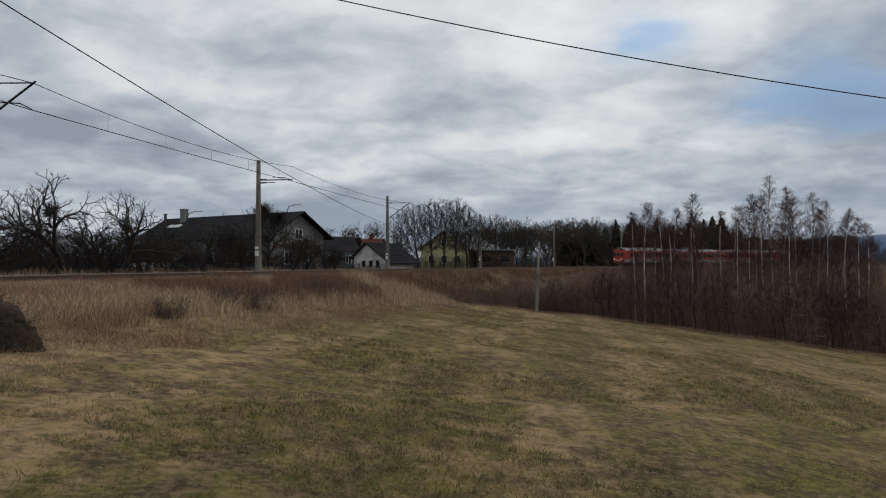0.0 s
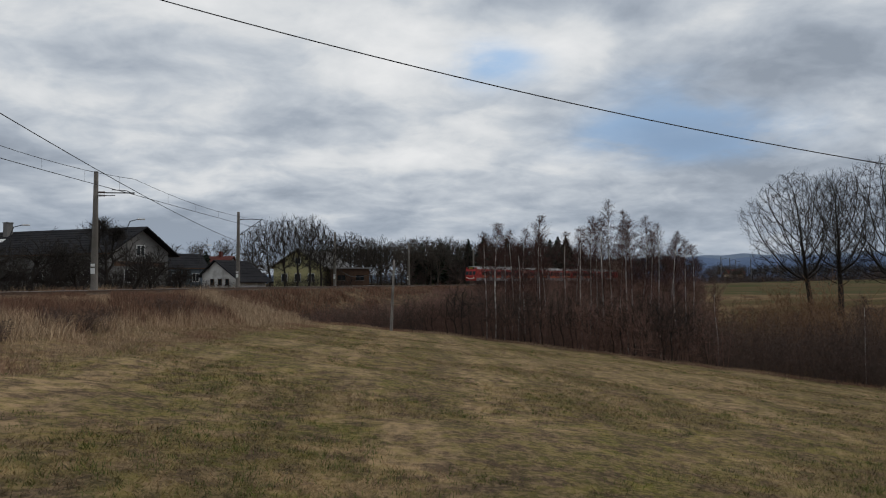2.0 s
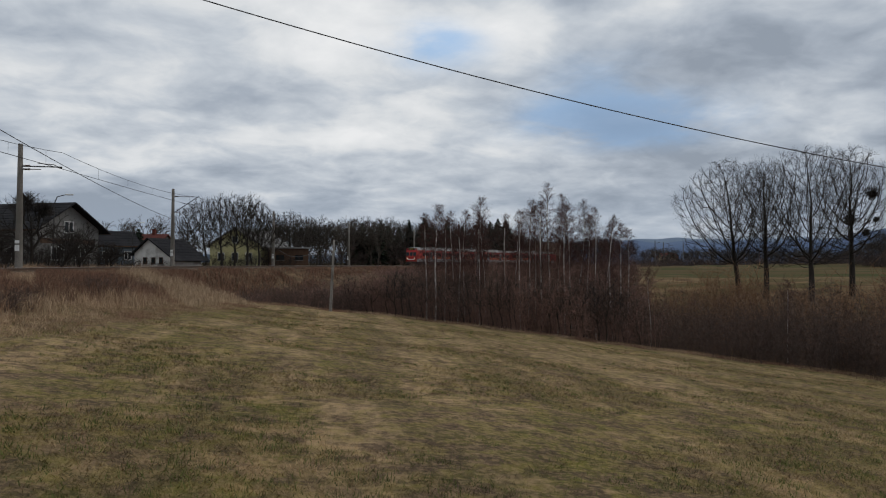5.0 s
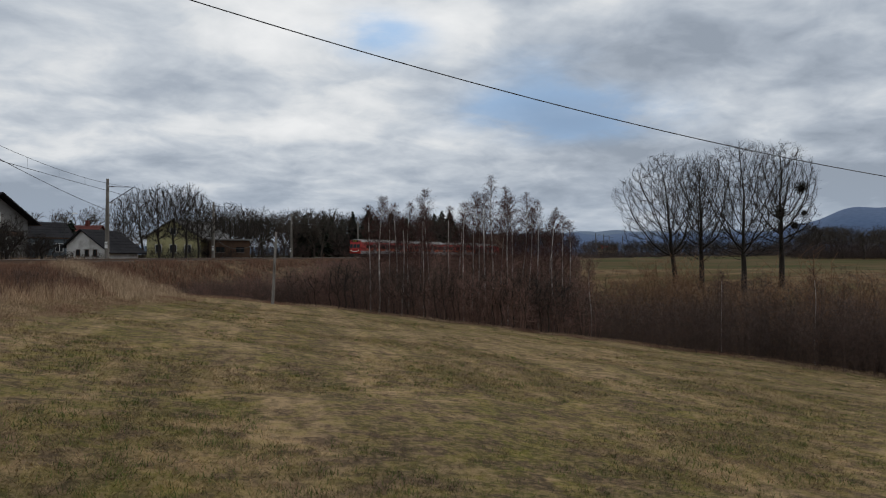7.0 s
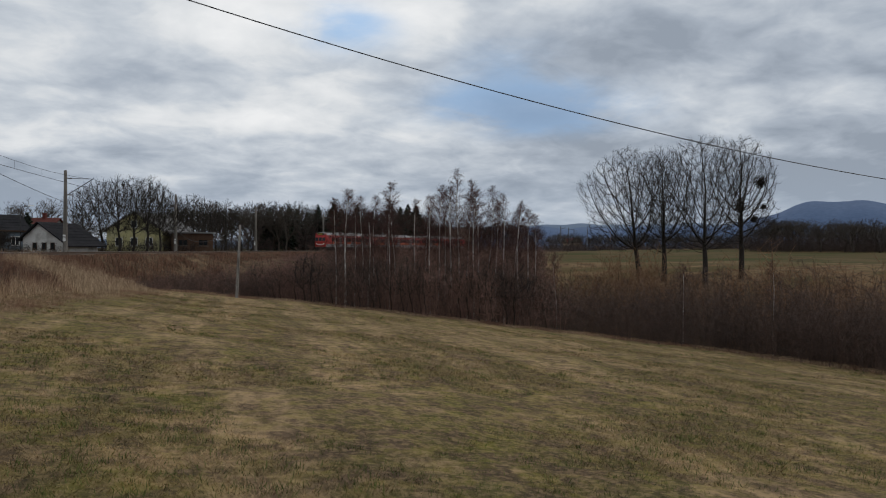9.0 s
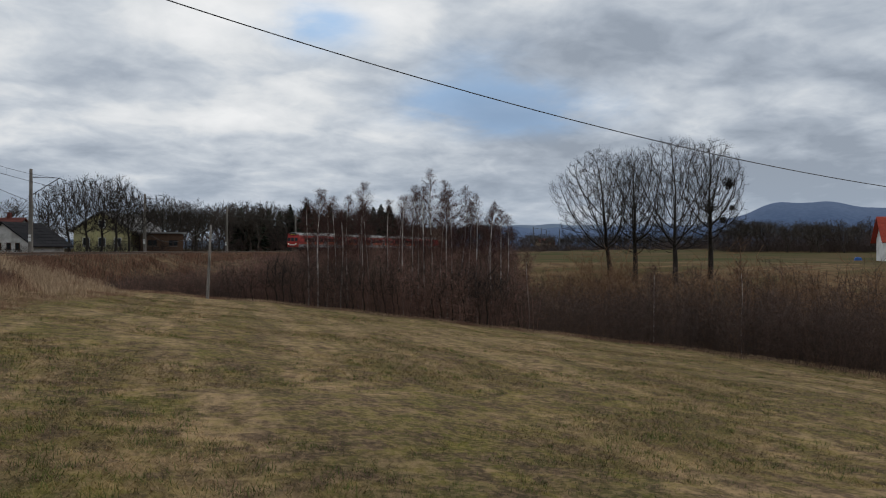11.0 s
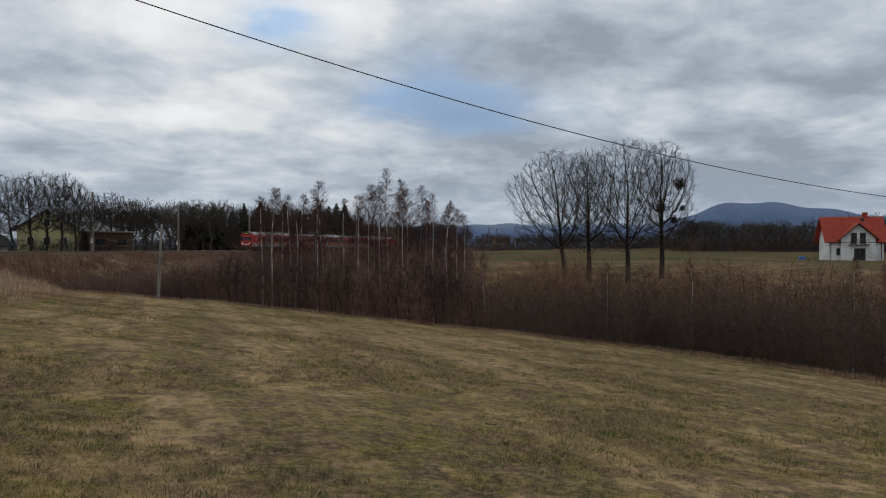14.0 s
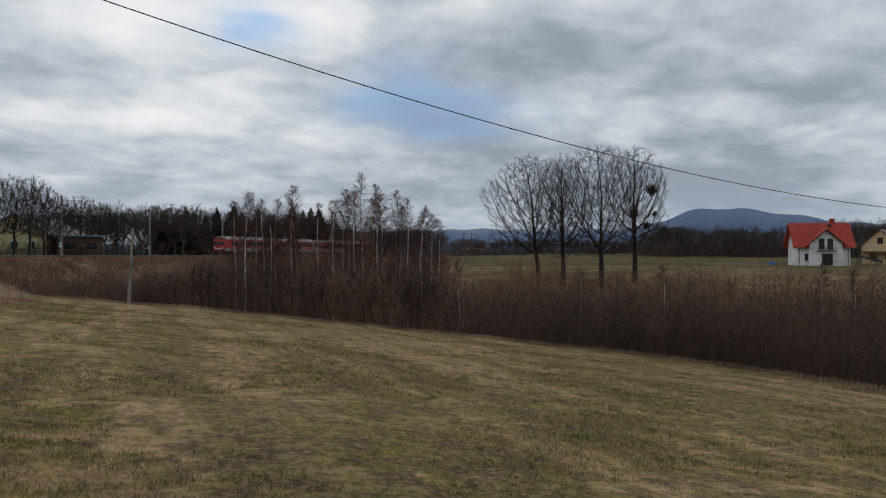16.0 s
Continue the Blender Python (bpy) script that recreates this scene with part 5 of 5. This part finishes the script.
# yellow house behind the robinias, low grey building, small houses further back
yh = gable_house("house", facing(0.1, 131, 1.0, 62) @ pose(6, -4.75, 0), 12, 9.5, 3.7, 6.6, M_CREAM, M_GREYWALL, "pale yellow house with a light roof behind bare trees", 0.6, 0.5, 8)
gab = new("gable_front")
gab.parent = yh
gab.matrix_basis = pose(-6, 4.75, 0, 0, 0, -90)
for x in (-2.6, 0, 2.6):
    add_window(gab, x, 1.0, 1.2, 1.4, -0.03)
add_window(gab, 0, 4.0, 1.1, 1.2, -0.03)
gb = thing("garage", facing(4.1, 128, 1.0, 8), "low grey flat-roofed outbuilding behind the railway track", "outbuilding")
Solid().box(-3.2, 0, -0.5, 3.2, 5, 3.1).build("wall", M_BROWN, gb)
Solid().box(-3.6, -0.5, 3.1, 3.6, 5.4, 3.35).build("roof", M_GREYWALL, gb, 0.03)
for x in (-1.6, 1.6):
    add_window(gb, x, 1.1, 1.5, 1.0, -0.03, M_BROWN)
bh = gable_house("house", facing(-8.0, 122, 1.0, 20), 7, 7, 3.2, 5.4, M_BLUEWALL, M_SLATE, "small blue-grey house with a dark roof", 0.3, 0.3, 6)
add_window(bh, -1.6, 1.0, 1.1, 1.3, -0.03)
add_window(bh, 1.6, 1.0, 1.1, 1.3, -0.03)
hh = gable_house("house", facing(-6.7, 150, 1.2, -30), 8, 7, 3.6, 5.8, M_GREYWALL, M_OLDTILE, "small house with a red tiled roof behind trees", 0.4, 0.4, 6)
chimney(hh, 1.5, 3.5, 5.2, 6.7, M_OLDTILE)
fh = gable_house("house", facing(33.0, 395, 3.3, 25), 8, 7, 2.2, 4.4, M_BEIGE, M_TILE, "far house with a red roof beyond the meadow", 0.4, 0.4, 4)
fh2 = gable_house("house", facing(23.9, 230, 0.6, 20), 10, 8, 4.0, 7.6, M_BROWN, M_BROWN, "dark brown house with a brown roof among trees", 0.4, 0.4, 6)

# street lamps by the long house
for az, dd, h in ((-12.0, 80, 7.2), (-19.2, 84, 6.6), (-7.0, 118, 6.6)):
    lamp = thing("street_lamp", facing(az, dd, 0.95), "grey street lamp with a curved arm near the houses", "street lamp", "street lamps")
    T = Tubes()
    T.add([(0, 0, -0.3), (0, 0, h - 1.0), (0.25, 0, h - 0.25), (1.0, 0, h)], [0.07, 0.055, 0.05, 0.04], 6)
    T.build("pole", M_STEEL, lamp)
    Solid().box(0.95, -0.12, h - 0.06, 1.65, 0.12, h + 0.08).build("head", M_ENAMEL, lamp, 0.03)


# parked cars by the long house
def parked_car(az, dd, turn, paint, label):
    c = thing("car", facing(az, dd, 0.95, turn), label, "car", "parked cars")
    Solid().prism([(-2.1, 0.3), (-2.15, 0.75), (-1.9, 0.9), (-1.1, 0.98), (-0.5, 1.42), (1.0, 1.45), (1.75, 0.98), (2.1, 0.9), (2.15, 0.35)], -0.82, 0.82).build("body", paint, c, 0.06)
    Solid().prism([(-0.95, 1.0), (-0.45, 1.37), (0.95, 1.39), (1.5, 1.0)], -0.835, 0.835).build("windows", M_GLASS, c)
    for xx in (-1.35, 1.35):
        for yy in (-0.78, 0.78):
            T = Tubes()
            T.add([(xx, yy - 0.1, 0.31), (xx, yy + 0.1, 0.31)], [0.31, 0.31], 14, True)
            wheel = T.build("wheel", M_UNDER, c)
            T = Tubes()
            T.add([(xx, yy - 0.108, 0.31), (xx, yy + 0.108, 0.31)], [0.19, 0.19], 12, True)
            T.build("rim", M_GREY, wheel)


parked_car(-21.7, 72, 12, M_ENAMEL, "white parked car beside bare trees")
parked_car(-19.0, 75, -8, M_GREY, "grey parked car beside bare trees")

# ---- hills ----


def hill(name, d, az0, az1, profile, mat, label):
    azs = np.arange(az0, az1 + 0.01, 0.4)
    top = np.array([profile(a) for a in azs]) * d
    V, F = [], []
    rows = ((0.86, 0.0), (0.93, 0.62), (1.0, 1.0), (1.12, 0.7))
    for k, s in rows:
        for a, t in zip(azs, top):
            r = np.random.default_rng(int(a * 10) % 9973 + int(k * 100)).normal(0, 0.012)
            x, y = polar(a, d * k)
            V.append((x, y, 1.6 + t * (s + (r if 0 < s < 1 else r * 0.2)) - (60 if s == 0 else 0)))
    n = len(azs)
    for r in range(len(rows) - 1):
        F += [(r * n + i, r * n + i + 1, (r + 1) * n + i + 1, (r + 1) * n + i) for i in range(n - 1)]
    return tagged(mesh_object(name, V, F, mat, None, True), label, "hill", kind="structure")


def bell(a, c, w0, w1):
    return math.exp(-((a - c) / (w0 if a < c else w1)) ** 2)


hill("mountain", 4100, 20, 80, lambda a: 0.030 + 0.0305 * bell(a, 50.3, 4.2, 8.5) + 0.0015 * math.sin(a * 1.7) + 0.006 * bell(a, 70, 6, 8), M_HILL, "wooded mountain on the horizon, coloured blue for haze")
M_SNOW = material("old_snow", (0.50, 0.54, 0.60), (0.66, 0.69, 0.74), 0.01, 0.9, 0.1, 0.0)
run = [(*polar(48.4 - 1.15 * k, 3560 + 55 * k), 1.6 + (0.0185 + 0.0062 * k) * 3560) for k in (0, 0.25, 0.5, 0.75, 1.0)]
T = Tubes()
T.add(run, [2, 5, 7, 6, 3], 4)
tagged(T.build("snow_run", M_SNOW), "thin white strip of snow on the wooded mountain", "snow", kind="structure")
# ridge further off: paler, its haze also painted as base colour
M_HILL2 = material("ridge_haze_colour", (0.11, 0.155, 0.225), (0.14, 0.19, 0.26), 0.003, 1.0, 0.05, 0.0)
hill("ridge", 4400, -60, 44, lambda a: (0.034 if a > 28 else max(0.012, 0.034 - (28 - a) * 0.003)) + 0.001 * math.sin(a * 0.8) + 0.0008 * math.sin(a * 2.3), M_HILL2, "ridge along the horizon, coloured blue-grey for haze")

# ---- grass ----


def blades(name, xs, ys, hs, ws, mat, label, bend=0.35, seed=1, category="grass", ceiling=0.0, simple=False):
    """Bent blades. ceiling: no blade reaches higher than this."""
    g = np.random.default_rng(seed)
    n = len(xs)
    z = height(xs, ys)
    if ceiling:
        room = ceiling - z
        hs = np.minimum(hs, np.maximum(room * g.uniform(0.6, 1.0, n), 0.06))
    a = g.uniform(0, 2 * np.pi, n)
    la = g.uniform(0, 2 * np.pi, n)
    L = hs * bend * g.uniform(0.2, 1.3, n)
    if simple:
        tip = np.stack([xs + np.cos(la) * L, ys + np.sin(la) * L, z + hs * (1 - 0.2 * min(bend, 2))], 1)
        side = np.stack([np.cos(a), np.sin(a), a * 0], 1) * (ws / 2)[:, None]
        foot = np.stack([xs, ys, z - 0.015], 1)
        V = np.stack([foot - side, foot + side, tip], 1)
        return tagged(mesh_object(name, V.reshape(-1, 3), np.arange(3 * n).reshape(n, 3), mat), label, category, kind="stuff")
    V = np.zeros((n, 6, 3))
    for k, (t, wk) in enumerate(((0.0, 1.0), (0.55, 0.8), (1.0, 0.18))):
        cx, cy = xs + np.cos(la) * L * t * t, ys + np.sin(la) * L * t * t
        cz = z - 0.02 + hs * t * (1 - 0.25 * t * bend)
        for q, sg in ((0, -1), (1, 1)):
            V[:, 2 * k + q, 0] = cx + sg * np.cos(a) * ws * wk / 2
            V[:, 2 * k + q, 1] = cy + sg * np.sin(a) * ws * wk / 2
            V[:, 2 * k + q, 2] = cz
    o = np.arange(n)[:, None] * 6
    F = np.concatenate([o + np.array([0, 1, 3, 2]), o + np.array([2, 3, 5, 4])])
    return tagged(mesh_object(name, V.reshape(-1, 3), F, mat), label, category, kind="stuff")


g = np.random.default_rng(5)


def bank_points(n, s0, s1, y0, y1, clump=0.3, per=30):
    """Clumps of blades on the bank between two distances from the track's middle."""
    m = n // per
    ss = LINE_S[np.argmin(np.abs(LINE[:, 1] - y0))] + g.random(m) ** 1.25 * (LINE_S[np.argmin(np.abs(LINE[:, 1] - y1))] - LINE_S[np.argmin(np.abs(LINE[:, 1] - y0))])
    off = g.uniform(s0, s1, m)
    cx, cy = [], []
    for s, o in zip(ss, off):
        p, d = on_track(s)
        cx.append(p[0] + d[1] * o)
        cy.append(p[1] - d[0] * o)
    cx, cy = np.repeat(cx, per), np.repeat(cy, per)
    size = np.repeat(g.uniform(0.3, 1.25, m), per)
    return cx + g.normal(0, clump, m * per), cy + g.normal(0, clump, m * per), size


x, y, k = bank_points(60000, 2.7, 12.2, 8, 62, 0.22, 60)
blades("tall_dry_grass", x, y, 0.62 * k * g.uniform(0.6, 1.15, len(x)), np.full(len(x), 0.012), M_STRAW, "tall pale dry grass on the railway bank", 0.5, 3, ceiling=1.25)
x, y, k = bank_points(12000, -10, -3.2, 8, 90, 0.35, 40)
blades("verge_grass", x, y, 0.6 * k * g.uniform(0.5, 1.15, len(x)), np.full(len(x), 0.016), M_STRAW, "dry brown grass behind the railway track", 0.4, 13)
def rusty(x, y):
    """Where rust-brown weeds stand on the bank in place of pale grass."""
    az, d = np.degrees(np.arctan2(x, y)), np.hypot(x, y)
    return (np.sin(x * 0.8 + 2.0 * np.sin(y * 0.31)) + np.sin(y * 0.47 + 1.7) > 0.55) | ((az > -13) & (az < -6.8 + 0.8 * np.sin(d)) & (d > 25) & (d < 46))


x, y, k = bank_points(100000, 3.2, 10.8, 10, 62, 0.35, 60)
keep = rusty(x, y)
x, y, k = x[keep], y[keep], k[keep]
blades("rusty_weeds", x, y, 0.85 * k * g.uniform(0.6, 1.15, len(x)), np.full(len(x), 0.013), M_REDWEED, "rusty brown dead weeds on the railway bank", 0.35, 4, ceiling=1.38)
x, y, k = bank_points(26000, 3.0, 9.8, 60, 190, 0.5, 40)
blades("bank_grass", x, y, 0.9 * k * g.uniform(0.6, 1.15, len(x)), np.full(len(x), 0.03), M_REDWEED, "brown dead grass on the far railway bank", 0.4, 5, ceiling=1.2)
x, y, k = bank_points(40000, 3.0, 12.6, 9, 60, 0.25, 50)
keep = ~rusty(x, y)
x, y, k = x[keep], y[keep], k[keep]
blades("pale_grass", x, y, 0.6 * k * g.uniform(0.5, 1.15, len(x)), np.full(len(x), 0.012), M_REED, "pale bleached tufts of dry grass on the railway bank", 0.7, 14, ceiling=1.15)
# matted rough grass between bank and field
x, y, k = bank_points(90000, 10.0, 14.6, 5, 58, 0.25, 40)
blades("rough_grass", x, y, 0.21 * k * g.uniform(0.4, 1.15, len(x)), np.full(len(x), 0.01), M_STRAW, "matted rough dry grass at the foot of the bank", 1.2, 12, simple=True)
# pale reeds at the end of the bank
m = 260
azc, dc = np.radians(g.uniform(-7.5, 0.8, m)), g.uniform(36, 52, m)
cx, cy = np.repeat(dc * np.sin(azc), 45), np.repeat(dc * np.cos(azc), 45)
keep = (track_side(cx, cy) < 13.5) & ~rusty(cx, cy)
cx, cy = cx[keep], cy[keep]
blades("pale_reeds", cx + g.normal(0, 0.3, len(cx)), cy + g.normal(0, 0.3, len(cx)), g.uniform(0.45, 1.0, len(cx)) * np.repeat(g.uniform(0.5, 1.35, m), 45)[keep] * (1 - 0.5 * step(9, 13.5, track_side(cx, cy))), np.full(len(cx), 0.016), M_REED, "pale tall dry reeds where the bank meets the field", 0.5, 6)
# field edge under the thicket
n = 24000
az = g.uniform(-1, 64, n)
r = np.interp(az, EDGE_AZ, EDGE_R) + g.normal(1.1, 0.6, n)
blades("edge_grass", r * np.sin(np.radians(az)), r * np.cos(np.radians(az)), g.uniform(0.08, 0.28, n), np.full(n, 0.022), M_STRAW, "rough dry grass along the edge of the thicket", 0.5, 7, simple=True)
# the field itself
n = 330000
az = np.radians(g.uniform(-36, 66, n))
r = 3.6 + 40 * g.random(n) ** 1.5
x, y = r * np.sin(az), r * np.cos(az)
ok = track_side(x, y) > 10.5
x, y, r = x[ok], y[ok], r[ok]
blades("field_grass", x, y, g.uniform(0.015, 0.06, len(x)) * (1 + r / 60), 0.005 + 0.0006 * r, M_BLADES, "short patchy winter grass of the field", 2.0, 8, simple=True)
m = 2800
azc = np.radians(g.uniform(-36, 66, m))
rc = 3.8 + 44 * g.random(m) ** 1.3
x, y = np.repeat(rc * np.sin(azc), 20), np.repeat(rc * np.cos(azc), 20)
sz = np.repeat(g.uniform(0.03, 0.16, m), 20)
x, y = x + g.normal(0, 1, len(x)) * sz, y + g.normal(0, 1, len(x)) * sz
ok = track_side(x, y) > 11
x, y, sz = x[ok], y[ok], sz[ok]
rr = np.hypot(x, y)
blades("grass_tufts", x, y, 0.035 + 0.35 * sz * g.uniform(0.4, 1, len(x)), 0.005 + 0.0004 * rr, M_TUFT, "dark green tufts of grass scattered over the field", 0.8, 9, simple=True)
# dark heap of rotting cuttings at the bank's foot
def heap(az, d, rx, h, seed):
    g = np.random.default_rng(seed)
    n, m = 26, 12
    V, F = [], []
    for j in range(m + 1):
        for i in range(n):
            a, b = 2 * np.pi * i / n, j / m * np.pi / 2
            k = 1 + 0.16 * math.sin(3 * a + seed) + 0.1 * math.sin(7 * a + 4 * b) + 0.1 * math.sin(5 * b + 2 * a) + g.normal(0, 0.07)
            V.append((rx * k * math.cos(b) * math.cos(a), rx * 0.8 * k * math.cos(b) * math.sin(a), -0.1 + (h + 0.1) * math.sin(b) * k))
    for j in range(m):
        F += [(j * n + i, j * n + (i + 1) % n, (j + 1) * n + (i + 1) % n, (j + 1) * n + i) for i in range(n)]
    x, y = polar(az, d)
    ob = thing("brush_heap", pose(x, y, ground_z(x, y)), "dark heap of rotting grass cuttings at the bank's foot", "heap")
    mesh_object("mound", V, F, M_HEAP, ob, True)
    T = Tubes()
    for _ in range(1500):
        a, b = g.uniform(0, 6.28), math.asin(g.random())
        q = np.array([rx * math.cos(b) * math.cos(a), rx * 0.8 * math.cos(b) * math.sin(a), h * math.sin(b)])
        e = g.normal(0, 1, 3) * (0.13, 0.13, 0.10)
        T.add([q - e * 0.5, q + e * 0.2 + (0, 0, 0.03), q + e], [0.004, 0.004, 0.002], 3)
    T.build("twigs", M_BARK2, ob)


M_HEAP = material("rotting_cuttings", (0.022, 0.016, 0.011), (0.075, 0.052, 0.034), 4.0, 1.0, 24.0, 1.0)
heap(-32.0, 11.2, 0.60, 0.50, 1)
heap(-34.0, 12.0, 0.85, 0.78, 2)
BRAMBLE = [shrub_variant(880 + k, 46, 16, 0.45, 0.9, 0.03, 0.1, thick=2.4) for k in range(2)]
spots = []
for az, dd, h in ((-15.6, 22, 0.75), (-14.8, 22.6, 0.75), (-16.5, 23, 0.7), (-9.5, 34, 1.0), (-10.2, 33, 0.9), (-8.6, 36, 1.0), (-13.4, 26, 0.7), (-6.4, 40, 1.0), (-20.5, 17, 0.6)):
    x, y = polar(az, dd)
    spots.append((x, y, ground_z(x, y), h * 1.1, h))
tile_shrubs("bramble", BRAMBLE, spots, M_DARKSHRUB, "tangled dark dead brambles on the railway bank", "bramble")
